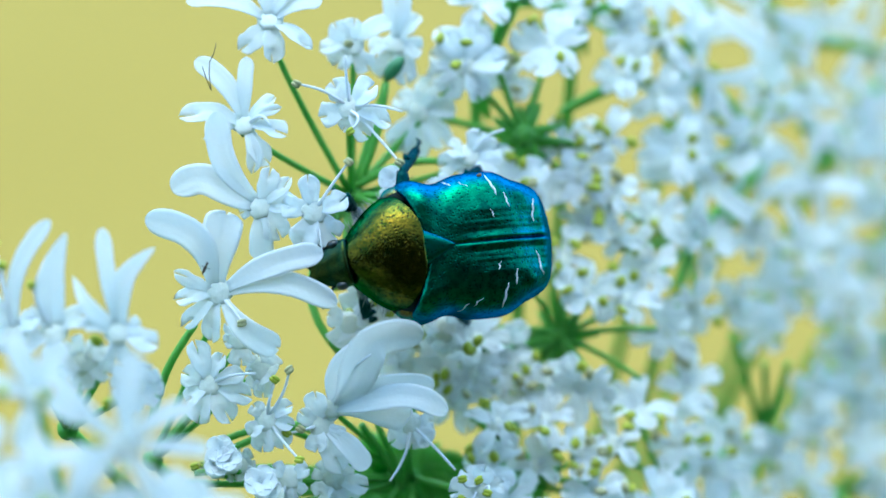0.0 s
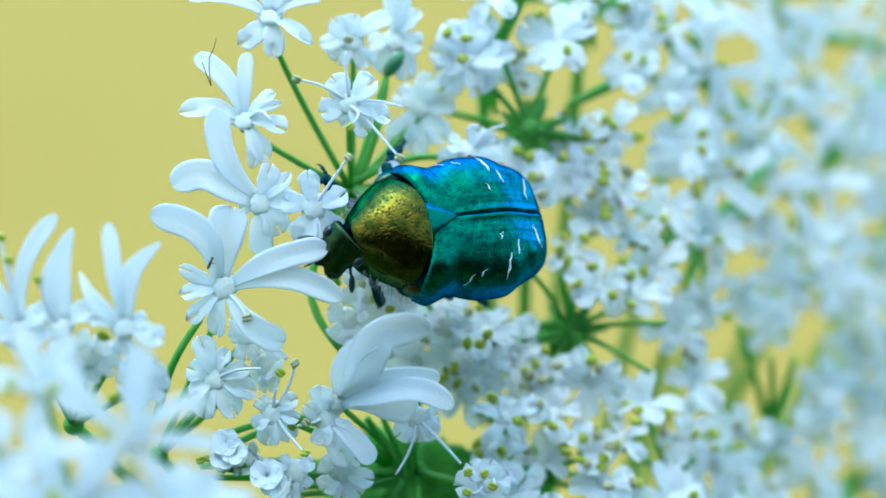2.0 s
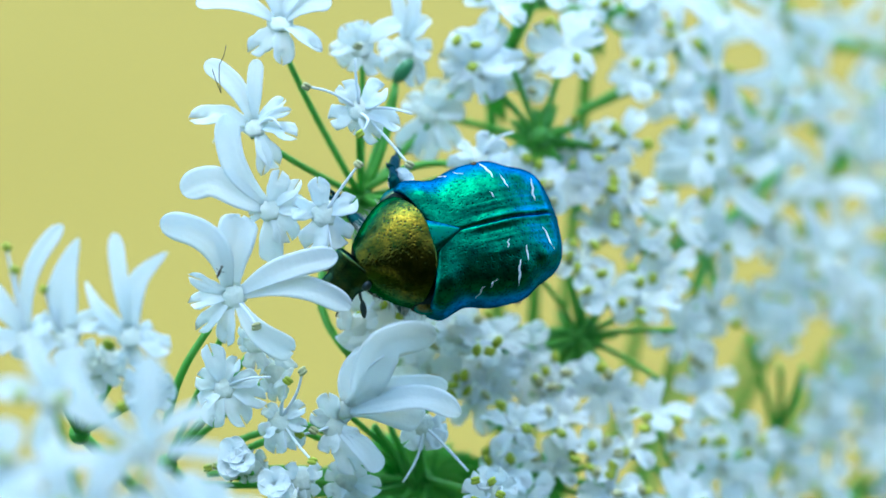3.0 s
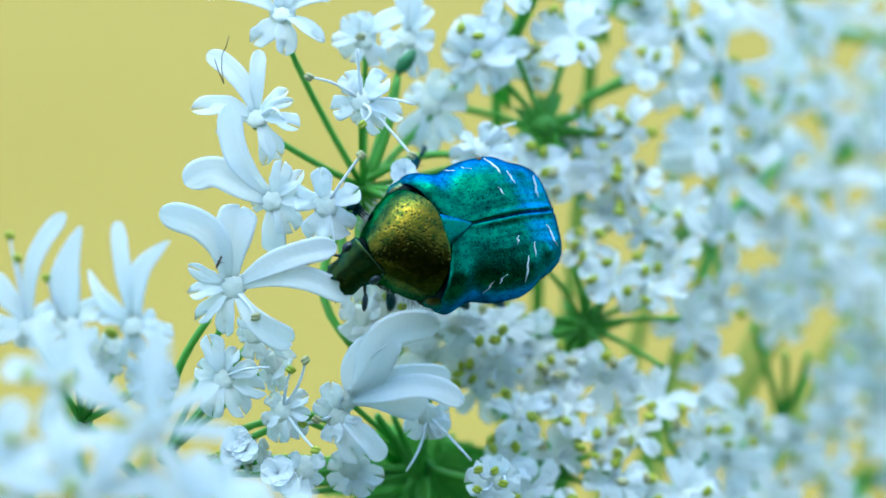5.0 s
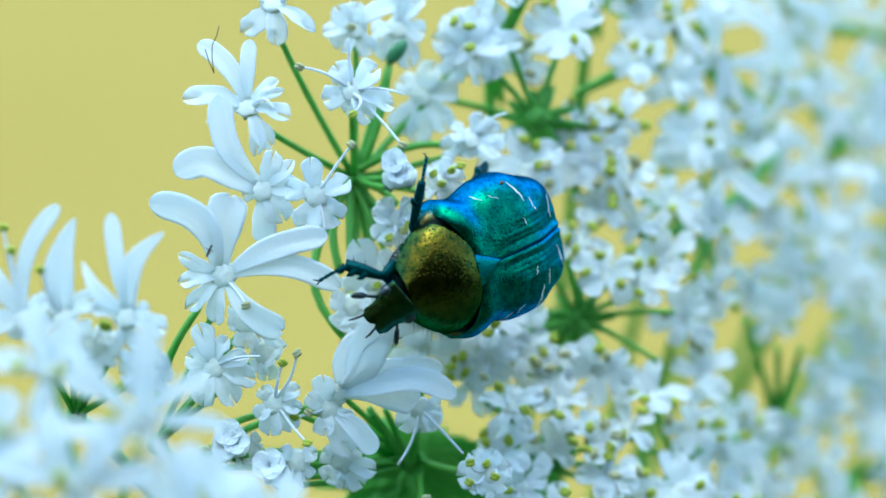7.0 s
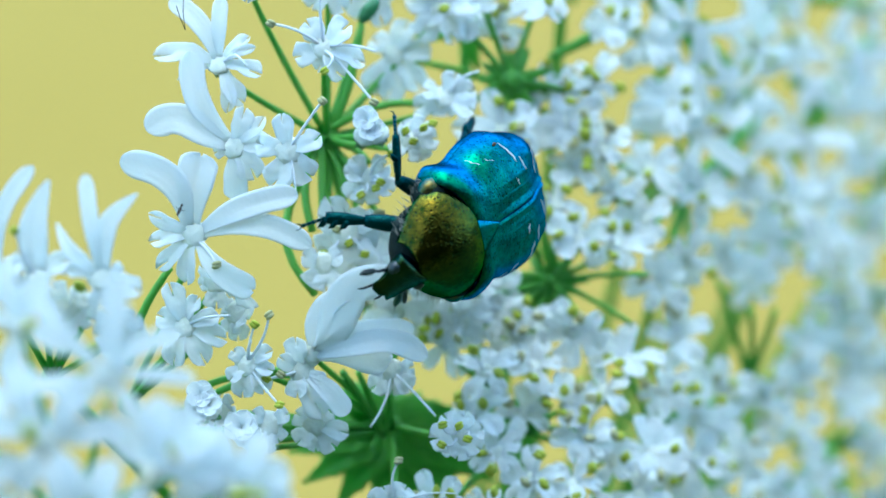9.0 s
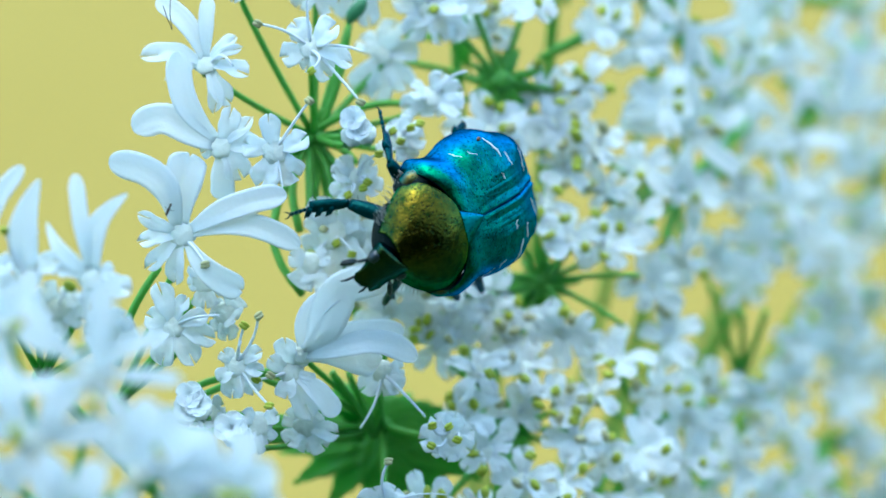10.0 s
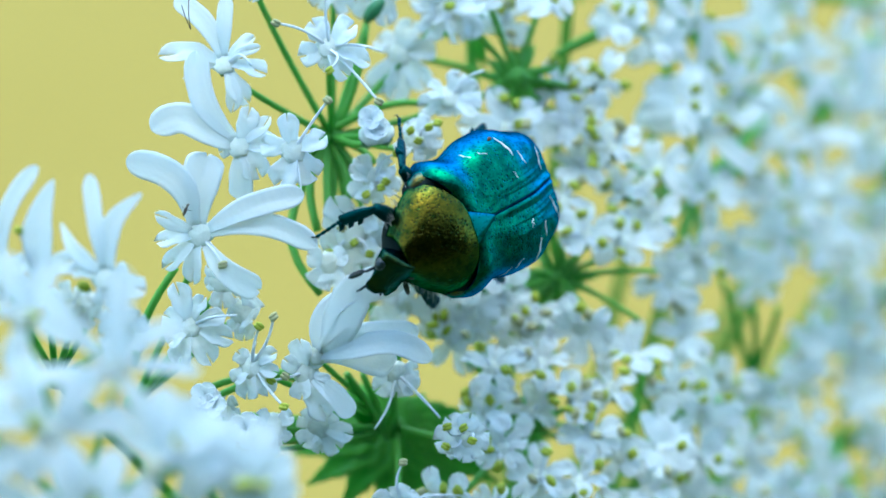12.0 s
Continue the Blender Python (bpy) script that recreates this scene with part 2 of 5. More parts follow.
def bloom(cl, x, y, z, normal, petals, stamens=(), disc=1.0, seed=0, loose=0):
    """A floret whose petals reach given tips. petals: tip from its middle, width, kind, side, lift, twist; stamens: tip, kind (0 and 1 bare, 2 old, 3 fresh), bow."""
    rnd = random.Random(seed * 7919 + 11)
    hub = cl["hub"]
    m = facing(x - hub[0], y - hub[1], z - hub[2], normal)
    back = m.inverted()
    fl = place("floret", disc_mesh(seed % 5, 1.02 * disc), cl, m=m)
    place("ovary", OVARY_MESH, fl)
    n = (m.to_3x3() @ Vector((0, 0, 1))).normalized()
    for i, (dx, dy, dz, wd, kind, side, lift, twist) in enumerate(petals):
        tip = Vector((dx, dy, dz + (rnd.uniform(-0.5, 0.5) if kind == "h" else 0)))
        base = Vector((dx, dy, 0)).normalized() * 0.42 * disc + n * 0.16
        c = tip - base
        ax = c.normalized()
        up = (n - ax * n.dot(ax)).normalized()
        turn = Matrix((ax, up.cross(ax), up)).transposed().to_4x4() @ Matrix.Rotation(radians(twist + rnd.uniform(-1, 1) * (24 if kind == "h" else 9)), 4, "X")
        place("petal", blade(c.length, wd, kind, side, lift, seed * 20 + i), fl, m=back @ Matrix.Translation(m.translation + base * MM) @ turn)
    for dx, dy, dz, kind, bow in stamens:
        tip = Vector((dx, dy, dz))
        base = Vector((dx, dy, 0)).normalized() * 0.3 + n * 0.25
        side = Vector((-dy, dx, 0)).normalized()
        r = 0.13 if kind != 1 else 0.09
        bm = bmesh.new()
        tube(bm, [p * MM for p in bent(base, tip, side * bow + n * abs(bow) * 0.6, 10)], [(r - 0.045 * k / 9) * MM for k in range(10)], 7)
        f = part("filament", bm, FILAMENT, fl)
        f.matrix_basis = back @ Matrix.Translation(m.translation)
        if kind > 1:
            place("anther", ANTHERS[1 if kind == 2 else 0], fl, m=back @ Matrix.Translation(m.translation + tip * MM) @ Euler((rnd.uniform(-0.4, 0.4), rnd.uniform(-0.4, 0.4), rnd.uniform(-0.7, 0.7))).to_matrix().to_4x4())
    for k in range(loose):
        stamen(fl, rnd.uniform(0, 360), rnd.uniform(1.2, 2.4), rnd.uniform(15, 60), rnd, rnd.random() < 0.3)
    stalk_to(cl, (0, 0, 0), m, rnd)
    return fl


def bud(cl, x, y, z, size, seed=0):
    """A floret still closed: petals folded over one another into a knob."""
    rnd = random.Random(seed)
    hub = cl["hub"]
    m = facing(x - hub[0], y - hub[1], z - hub[2], (rnd.uniform(-0.3, 0.3), 0.4, 1))
    fl = place("floret", disc_mesh(0, 0.9), cl, m=m)
    place("ovary", OVARY_MESH, fl)
    for k in range(5):
        pm = Matrix.Rotation(radians(k * 72 + rnd.uniform(-9, 9)), 4, "Z") @ Matrix.Rotation(radians(-58), 4, "Y") @ Matrix.Translation((0.3 * MM, 0, 0))
        place("petal", BUD_PETAL, fl, m=pm @ Matrix.Scale(size, 4))
    stalk_to(cl, (0, 0, 0), m, rnd)


NODE = Vector((6.0, -62.0, -75.0))      # where all the rays of the umbel meet


def cluster(x, y, z, label, bracts=6, ray=0.45, lean=(0, 0), leaf=1.0):
    """One small umbel at the end of its ray: hub, bracts and ray; florets are added to it."""
    ob = new("flower_cluster")
    ob.matrix_basis = HEAD @ Matrix.Translation((x * MM, y * MM, z * MM))
    ob["hub"] = (x, y, z)
    tagged(ob, label, "flower cluster", "clusters of the white umbel")
    bm = bmesh.new()
    blob(bm, (0, 0, 0), (0.8 * MM, 0.8 * MM, 0.6 * MM), seg=12, rings=8, bumpy=0.4)
    part("hub", bm, STEM, ob)
    end = (NODE - Vector((x, y, z))) * MM
    bm = bmesh.new()
    pts = bent((0, 0, -0.3 * MM), end, (lean[0] * MM, lean[1] * MM, -6 * MM), 14)
    tube(bm, pts, [(ray + 0.02 * i) * MM for i in range(14)], 9)
    part("ray", bm, STEM, ob)
    rnd = random.Random(int(x * 10 + y))
    for k in range(bracts):
        a = k * math.tau / max(1, bracts) + rnd.uniform(-0.3, 0.3)
        bm = bmesh.new()
        rows_t, rows_b = [], []
        ln, wd = leaf * rnd.uniform(2.8, 5.0), rnd.uniform(0.7, 1.1) * (0.75 if bracts > 10 else 1)
        for i in range(7):
            s = i / 6
            w = wd * (0.5 + 0.8 * s - 1.25 * s * s + 0.03)
            zz = -0.2 - 0.9 * s * s
            p = [Vector((math.cos(a) * ln * s - math.sin(a) * w * v, math.sin(a) * ln * s + math.cos(a) * w * v, zz + 0.12 * abs(v))) for v in (-1, 0, 1)]
            rows_t.append([q * MM for q in p])
            rows_b.append([(q + Vector((0, 0, -0.12))) * MM for q in p])
        sheet(bm, rows_t, rows_b)
        part("bract", bm, BRACT, ob)
    return ob


# ---- the ground and an unseen dark wall added behind the lens ----
def ground():
    bm = bmesh.new()
    n = 60
    ring = [bm.verts.new((0, 0, 0))]
    prev = None
    for r in (0.5, 1, 2, 4, 8, 16, 40, 120, 500, 2000):
        cur = [bm.verts.new((r * math.cos(k * math.tau / n), r * math.sin(k * math.tau / n), 0.03 * noise.noise(Vector((r * math.cos(k * math.tau / n), r * math.sin(k * math.tau / n), 0))) if r < 16 else 0)) for k in range(n)]
        for k in range(n):
            if prev is None:
                bm.faces.new((ring[0], cur[k], cur[(k + 1) % n]))
            else:
                bm.faces.new((prev[k], cur[k], cur[(k + 1) % n], prev[(k + 1) % n]))
        prev = cur
    tagged(link("ground", bm, FIELD), "meadow ground of yellow flowering plants, far out of focus", "ground", kind="structure")


# added out of view: its crest sets where the beetle's shell reflects dark
def unseen_wall():
    bm = bmesh.new()
    rows = []
    for i in range(110):
        turn = 165 + 210 * i / 109
        a = radians(turn)
        col = []
        crest = 14 * math.tan(radians(6 + 62 * max(0.0, math.cos(radians(turn - 281) * 1.35)) ** 0.7)) * (0.92 + 0.2 * noise.noise(Vector((i * 0.5, 0, 3))))
        for j in range(12):
            r = 14 + 1.2 * noise.noise(Vector((i * 0.6, j * 0.8, 0))) - 0.25 * j
            col.append(bm.verts.new((r * math.cos(a), r * math.sin(a), crest * j / 11)))
        rows.append(col)
    for a, b in zip(rows, rows[1:]):
        for j in range(11):
            bm.faces.new((a[j], b[j], b[j + 1], a[j + 1]))
    tagged(link("backdrop", bm, DARK_WALL), "unseen dark wall added behind the lens to darken the beetle's reflections", "trees", kind="structure")


def grass_margin():
    """Unseen dark grass added on the near side of the flowering field, for dark reflections low on the beetle."""
    bm = bmesh.new()
    rows = []
    for i in range(25):
        y = 0.25 - 13.0 * (i / 24) ** 1.5
        rows.append([bm.verts.new((-16 + 32 * j / 30, y + (0.12 * noise.noise(Vector((j * 0.7, 0, 9))) if i == 0 else 0), 0.035 + 0.03 * noise.noise(Vector((j, i * 0.6, 2))))) for j in range(31)])
    for a, b in zip(rows, rows[1:]):
        for j in range(30):
            bm.faces.new((a[j], b[j], b[j + 1], a[j + 1]))
    tagged(link("grass", bm, GRASS), "unseen dark green grass strip added on the near side of the flowering meadow", "grass", kind="structure")


ground()
grass_margin()
unseen_wall()

# ---- the main stem of the umbel ----
def main_stem():
    ob = new("umbel_stem")
    base = spot(*NODE)
    ob.matrix_basis = Matrix.Translation((base.x + 0.03, base.y + 0.05, 0))
    tagged(ob, "ribbed green main stem of the white umbel, rooted in the meadow", "stem")
    bm = bmesh.new()
    top = Vector((-0.03, -0.05, base.z))
    tube(bm, bent((0, 0, -0.02), top, (0.02, 0.0, 0), 16), [0.0045 - 0.0001 * i for i in range(16)], 12)
    part("stalk", bm, STEM, ob)
    bm = bmesh.new()
    blob(bm, top, (0.0045, 0.0045, 0.004), seg=14, rings=8, bumpy=0.2)
    part("node", bm, STEM, ob)


main_stem()

def thick_stalk(cl, a, b, r0, r1, sag=(0.2, 0.1, 0.3)):
    """A stout green stalk between two places of the flower head."""
    hub = Vector(cl["hub"])
    bm = bmesh.new()
    tube(bm, [p * MM for p in bent(Vector(a) - hub, Vector(b) - hub, sag, 9)], [(r0 + (r1 - r0) * i / 8) * MM for i in range(9)], 8)
    part("pedicel", bm, STEM, cl)


# ---- the cluster under the beetle ----
def pod(x, y, z):
    bm = bmesh.new()
    blob(bm, (Vector((x, y, z)) - Vector(A["hub"])) * MM, (1.15 * MM, 0.55 * MM, 0.5 * MM), Matrix.Rotation(0.9, 4, "Z"), seg=14, rings=10)
    part("seed_pod", bm, OVARY, A, "smooth green young seed pod")


A = cluster(-6.91, 4.09, -6, "cluster of white florets with long outer petals on thin green stalks", 0)
bloom(A, -12.64, 16.65, 2, (0.1, 0.8, 1), [(-6.03, 1.70, 0.5, 2.06, 's', -0.06, 0.1, 0), (-2.18, -2.11, 0.8, 1.48, 'h', 0.05, 0.1, 0), (0.27, -3.00, 1.2, 1.56, 'h', 0, 0.1, 0), (3.17, -1.87, 0.8, 1.73, 'h', -0.1, 0.1, 0), (3.73, 1.71, 0.3, 1.82, 's', 0.08, 0.1, 0), (-0.69, 3.88, -0.5, 2.07, 's', 0, 0.1, 0), (1.92, 3.59, -0.5, 1.66, 's', 0, 0.1, 0)], [], 1, 1, 0)
bloom(A, -14.40, 9.09, 3, (-0.05, 0.5, 1), [(-3.49, 4.74, 0.6, 1.56, 's', -0.08, 0.1, 0), (0.16, 4.86, 0.6, 1.15, 's', 0.02, 0.1, 0), (2.18, 2.02, 0.8, 1.03, 'h', 0, 0.1, 0), (-4.76, 0.61, 0.2, 1.48, 'h', -0.1, 0.1, 0), (-3.15, -1.06, -0.3, 0.91, 'h', 0, 0.1, 0), (3.11, -0.72, 0.5, 1.56, 'h', 0, 0.1, 0), (2.60, 1.11, 1.0, 0.70, 'h', 0.05, 0.1, 0), (1.84, -2.81, 0.5, 1.31, 'h', -0.1, 0.1, 0), (0.56, -3.57, 1.2, 1.06, 'h', 0.12, 0.1, 0)], [(2.03, -0.23, 1.8, 0, 0.5)], 1, 2, 0)
bloom(A, -13.28, 3.07, 4, (-0.1, 0.2, 1), [(-3.03, 6.83, 1.2, 1.88, 's', 0.14, 0.05, 0), (-6.23, 1.13, 1.0, 2.29, 'k', -0.2, 0.08, 0), (0.87, 2.76, 1.0, 1.39, 'h', 0, 0.1, 0), (2.17, 2.11, 0.8, 0.98, 'h', -0.1, 0.1, 0), (2.81, 0.16, 0.6, 1.47, 'h', 0, 0.1, 0), (1.58, -2.38, 0.4, 1.80, 'h', 0.05, 0.1, 0), (0.05, -3.94, -0.6, 1.81, 's', 0.05, 0.1, 0), (-1.49, -0.49, -0.2, 0.98, 'h', 0, 0.1, 0)], [], 1, 3, 0)
bloom(A, -9.22, 2.72, 6, (0.05, 0.15, 1), [(-0.45, 2.62, 1.0, 1.38, 'h', 0.05, 0.1, 0), (2.29, 1.13, 0.6, 1.46, 'h', -0.1, 0.1, 0), (1.76, -2.03, 0.4, 2.03, 'h', -0.05, 0.1, 0), (-1.42, -2.68, 0.0, 2.03, 'h', 0.1, 0.1, 0), (-2.43, 0.48, 0.2, 1.54, 'h', 0, 0.1, 0)], [(2.48, 3.50, 1.5, 2, 0.05), (0.56, -3.29, 0.8, 1, 0.1)], 1.08, 4, 0)
bloom(A, -6.83, 10.33, 3, (0.05, 0.25, 1), [(-1.30, 1.94, 0.6, 1.64, 'h', 0, 0.1, 0), (1.86, 1.62, 0.5, 1.89, 'h', 0, 0.1, 0), (-2.21, -0.75, 0.3, 1.56, 'h', 0.05, 0.1, 0), (3.05, -1.08, 0.3, 1.64, 'h', -0.05, 0.1, 0), (1.49, -2.20, 0.6, 1.56, 'h', -0.1, 0.1, 0), (-0.48, -1.75, 0.6, 1.07, 'h', 0.1, 0.1, 0)], [(-0.24, 3.61, 1.6, 0, 0.05), (-3.76, 1.61, 1.5, 2, -0.25), (0.13, -1.82, 1.6, 3, 0.6), (3.68, -4.06, 1.2, 2, 0.05), (3.88, -0.36, 0.8, 0, 0.2)], 1, 5, 0)
bloom(A, -6.83, 15.13, -3, (-0.05, 0.3, 1), [(-1.33, 1.65, 0.5, 1.43, 'h', 0, 0.1, 0), (0.27, 1.95, 0.5, 1.43, 'h', 0, 0.1, 0), (-2.35, -0.19, 0.3, 1.43, 'h', 0, 0.1, 0), (-1.16, -1.54, 0.5, 1.68, 'h', 0, 0.1, 0), (1.40, -1.79, 0.4, 1.51, 'h', 0, 0.1, 0), (2.95, 1.93, 0.2, 1.43, 's', 0.06, 0.1, 0)], [(-0.16, 0.06, 1.8, 2, 0.3)], 1, 6, 0)
bloom(A, -3.58, 15.40, -6, (0.1, 0.4, 1), [(-0.58, 4.61, 1.0, 1.10, 's', 0.04, 0.1, 0), (0.69, 4.78, 1.0, 1.10, 's', -0.04, 0.1, 0), (1.71, 2.27, 0.5, 1.53, 'h', 0, 0.1, 0), (-2.04, -0.29, 0.5, 1.53, 'h', 0, 0.1, 0), (-1.01, -2.50, 0.5, 1.87, 'h', 0, 0.1, 0), (2.05, -0.36, 0.3, 1.53, 'h', 0, 0.1, 0), (0.94, -3.00, 0.3, 1.70, 'h', 0, 0.1, 0)], [], 1, 7, 0)
bloom(A, 1.72, 13.89, -8, (0.15, 0.3, 1), [(-1.63, 2.63, 0.5, 1.97, 'h', 0, 0.1, 0), (0.94, 3.23, 0.5, 2.23, 'h', 0, 0.1, 0), (2.96, 0.50, 0.3, 2.32, 'h', 0, 0.1, 0), (-2.75, 0.84, 0.3, 1.80, 'h', 0, 0.1, 0), (1.20, -2.60, 0.5, 2.06, 'h', 0, 0.1, 0), (-1.63, -2.17, 0.5, 1.89, 'h', 0, 0.1, 0)], [], 1, 8, 1)
bloom(A, -1.81, 10.40, -9, (0.1, 0.3, 1), [(-0.60, -3.55, 0.3, 1.90, 'h', 0.05, 0.1, 0), (-2.07, -2.68, 0.3, 1.81, 'h', 0, 0.1, 0), (2.76, 0.42, 0.3, 1.90, 's', 0, 0.1, 0), (1.04, 2.66, 0.3, 1.90, 'h', 0, 0.1, 0), (-1.81, 1.29, 0.2, 1.72, 'h', 0, 0.1, 0), (2.07, -2.60, 0.2, 1.81, 'h', 0, 0.1, 0)], [], 1, 9, 0)
bloom(A, 2.04, 7.01, -5, (0.1, 0.45, 1), [(2.29, 0.58, 0.5, 1.70, 'h', 0, 0.1, 0), (-1.70, 0.58, 0.5, 1.70, 'h', 0, 0.1, 0), (0.85, 1.86, 0.3, 1.70, 'h', 0, 0.1, 0), (-2.38, -0.86, 0.4, 1.53, 'h', 0, 0.1, 0), (0.16, -1.46, 0.6, 1.86, 'h', 0, 0.1, 0), (2.20, -1.03, 0.5, 1.70, 'h', 0, 0.1, 0)], [(2.51, 1.88, 2.0, 0, 0.3)], 1, 10, 0)
bloom(A, -0.50, 3.71, -2, (0.2, 0.5, 1), [(-0.70, 1.35, 0.8, 1.51, 'h', 0, 0.1, 0), (1.18, 1.58, 0.5, 1.68, 'h', 0, 0.1, 0), (2.02, 0.11, 0.4, 1.68, 'h', 0, 0.1, 0), (0.76, -1.57, 0.6, 1.84, 'h', 0, 0.1, 0), (-1.33, -1.03, 0.6, 1.42, 'h', 0, 0.1, 0)], [(-0.40, 0.60, 2.0, 3, 0.2), (0.19, -0.16, 2.2, 3, 0.2), (0.94, 0.85, 2.0, 3, 0.2), (1.60, 1.19, 1.8, 3, 0.2)], 1, 11, 0)
bloom(A, -3.71, 0.75, -1, (0.0, 0.3, 1), [(-1.69, 0.48, 0.8, 1.67, 'h', 0, 0.1, 0), (-1.19, 1.65, 0.8, 1.33, 'h', 0, 0.1, 0), (1.56, 1.24, 0.6, 1.75, 'h', 0, 0.1, 0), (1.89, -0.93, 0.5, 1.67, 'h', 0, 0.1, 0), (-0.19, -1.85, 0.6, 1.84, 'h', 0, 0.1, 0), (-1.45, -1.26, 0.5, 1.50, 'h', 0, 0.1, 0)], [(-0.45, -1.16, 2.0, 3, 0.3), (1.00, -0.21, 2.0, 3, 0.3), (0.67, -0.63, 2.0, 3, 0.3), (1.83, 1.87, 1.8, 3, 0.3)], 1, 12, 0)
bloom(A, -5.37, -3.26, -2, (-0.1, 0.3, 1), [(-1.23, 2.67, 0.9, 2.01, 'h', 0, 0.1, 0), (-1.91, 1.34, 0.6, 1.51, 'h', 0, 0.1, 0), (1.85, 1.34, 0.3, 2.18, 'h', 0, 0.1, 0), (-1.92, -1.51, 0.3, 2.18, 'h', 0, 0.1, 0), (0.94, -3.27, 0.8, 3.52, 'h', 0.05, 0.1, 0), (2.27, -1.09, 0.2, 2.10, 'h', 0, 0.1, 0)], [(0.30, -0.68, 1.6, 3, 0.2), (-1.54, -1.43, 1.4, 3, 0.2), (1.46, -1.51, 1.5, 3, 0.2), (-0.62, 0.37, 1.6, 2, 0.2)], 1.35, 13, 0)
bloom(A, -6.98, -5.52, 0, (-0.2, 0.1, 1), [(-1.48, 0.75, 0.5, 1.41, 'h', 0, 0.1, 0), (0.28, -2.07, 0.9, 2.16, 'h', 0.08, 0.1, 0), (-0.90, -1.66, 0.5, 1.66, 'h', 0, 0.1, 0), (1.43, 0.75, 0.4, 1.41, 'h', 0, 0.1, 0)], [], 1, 14, 0)
bloom(A, 0.25, -6.12, -5, (0.1, 0.1, 1), [(-1.27, 1.07, 0.3, 1.87, 'h', 0, 0.1, 0), (1.06, 1.07, 0.3, 1.87, 'h', 0, 0.1, 0), (1.91, -0.63, 0.4, 1.87, 'h', 0, 0.1, 0), (0.42, -1.68, 0.5, 1.87, 'h', 0, 0.1, 0), (-1.27, -1.14, 0.3, 1.70, 'h', 0, 0.1, 0)], [], 1, 15, 2)
bloom(A, -3.55, -3.34, -4, (0.0, 0.2, 1), [(-0.84, 1.69, 0.3, 1.86, 'h', 0, 0.1, 0), (1.69, 0.85, 0.3, 1.86, 'h', 0, 0.1, 0), (1.70, -1.05, 0.4, 1.86, 'h', 0, 0.1, 0), (-0.42, -1.68, 0.5, 1.86, 'h', 0, 0.1, 0), (-1.69, 0.00, 0.3, 1.69, 'h', 0, 0.1, 0)], [], 1, 16, 2)
thick_stalk(A, (-7.15, 3.98, -6), (-7.60, -7.79, -2), 0.36, 0.28, (-2.5, -0.9, 1.0))
thick_stalk(A, (-7.24, 3.76, -6), (-7.85, -3.08, -3), 0.36, 0.3, (-0.9, 0.3, 0.6))
thick_stalk(A, (-7.24, 3.76, -6), (-7.09, -2.24, -3), 0.4, 0.3, (0, 0.2, 0.6))
thick_stalk(A, (-7.20, 3.68, -6), (-5.60, -1.04, -4), 0.34, 0.26, (0.5, 0.3, 0.5))
thick_stalk(A, (-7.15, 3.85, -6), (-3.65, 2.00, -4), 0.34, 0.26, (0.5, 0.3, 0.5))
thick_stalk(A, (-7.15, 4.40, -6), (0.65, 6.54, -6), 0.36, 0.24, (0.2, 0.9, 0.5))
thick_stalk(A, (-7.33, 3.68, -6), (-9.71, 0.65, -4), 0.34, 0.26, (-0.3, 0.3, 0.5))
pod(-3.70, 13.55, -5)
thick_stalk(A, (-6.40, 4.73, -6), (-4.25, 12.45, -5), 0.3, 0.24, (0.35, 0, 0.3))
bud(A, -3.54, 4.69, 1, 0.66, 1)
bud(A, -3.86, 3.85, 1.4, 0.55, 2)
bud(A, -2.91, 4.02, 1.2, 0.5, 3)

# ---- the tall floret with strap petals ----
MAIN = cluster(-21.50, -15.65, -1, "white floret with long strap-shaped petals beside smaller florets", 0)
bloom(MAIN, -16.11, -3.12, 7, (-0.1, 0.1, 1), [(-5.15, 5.17, 1.2, 2.17, 's', -0.26, 0.12, 0), (0.70, 5.73, 1.4, 2.82, 'b', 0.05, 0.05, 0), (7.46, 2.92, 1.5, 1.85, 's', 0.05, 0.08, 0), (8.46, -0.79, 1.2, 1.73, 's', 0.13, 0.1, 0), (4.38, -4.04, 0.2, 1.94, 'b', -0.1, 0.15, 0), (-3.12, 1.38, 0.5, 1.05, 'h', -0.05, 0.1, 0), (-3.05, -0.48, 0.3, 1.21, 'h', 0, 0.1, 0), (-2.58, -2.43, 0.1, 1.21, 'h', 0.05, 0.1, 0), (-0.55, -3.55, 0.3, 1.37, 'h', 0, 0.1, 0)], [(1.76, -2.16, 1.0, 2, 0.1)], 1.12, 21, 0)
bloom(MAIN, -16.82, -9.71, 6, (-0.1, 0.2, 1), [(-0.96, 3.11, 0.8, 1.46, 'h', 0, 0.1, 0), (-1.91, 0.83, 0.5, 1.38, 'h', 0, 0.1, 0), (1.07, 2.14, 0.8, 1.30, 'h', 0.05, 0.1, 0), (-1.60, -1.29, 0.3, 1.38, 'h', 0, 0.1, 0), (-0.86, -2.91, 0.4, 1.62, 'h', 0, 0.1, 0), (1.65, -2.74, 0.4, 1.54, 'h', 0, 0.1, 0), (3.12, -0.95, 0.5, 1.38, 'h', 0, 0.1, 0), (2.55, 0.83, 0.5, 1.22, 'h', 0, 0.1, 0)], [(3.42, 0.79, 1.5, 0, 0.2)], 1, 22, 0)
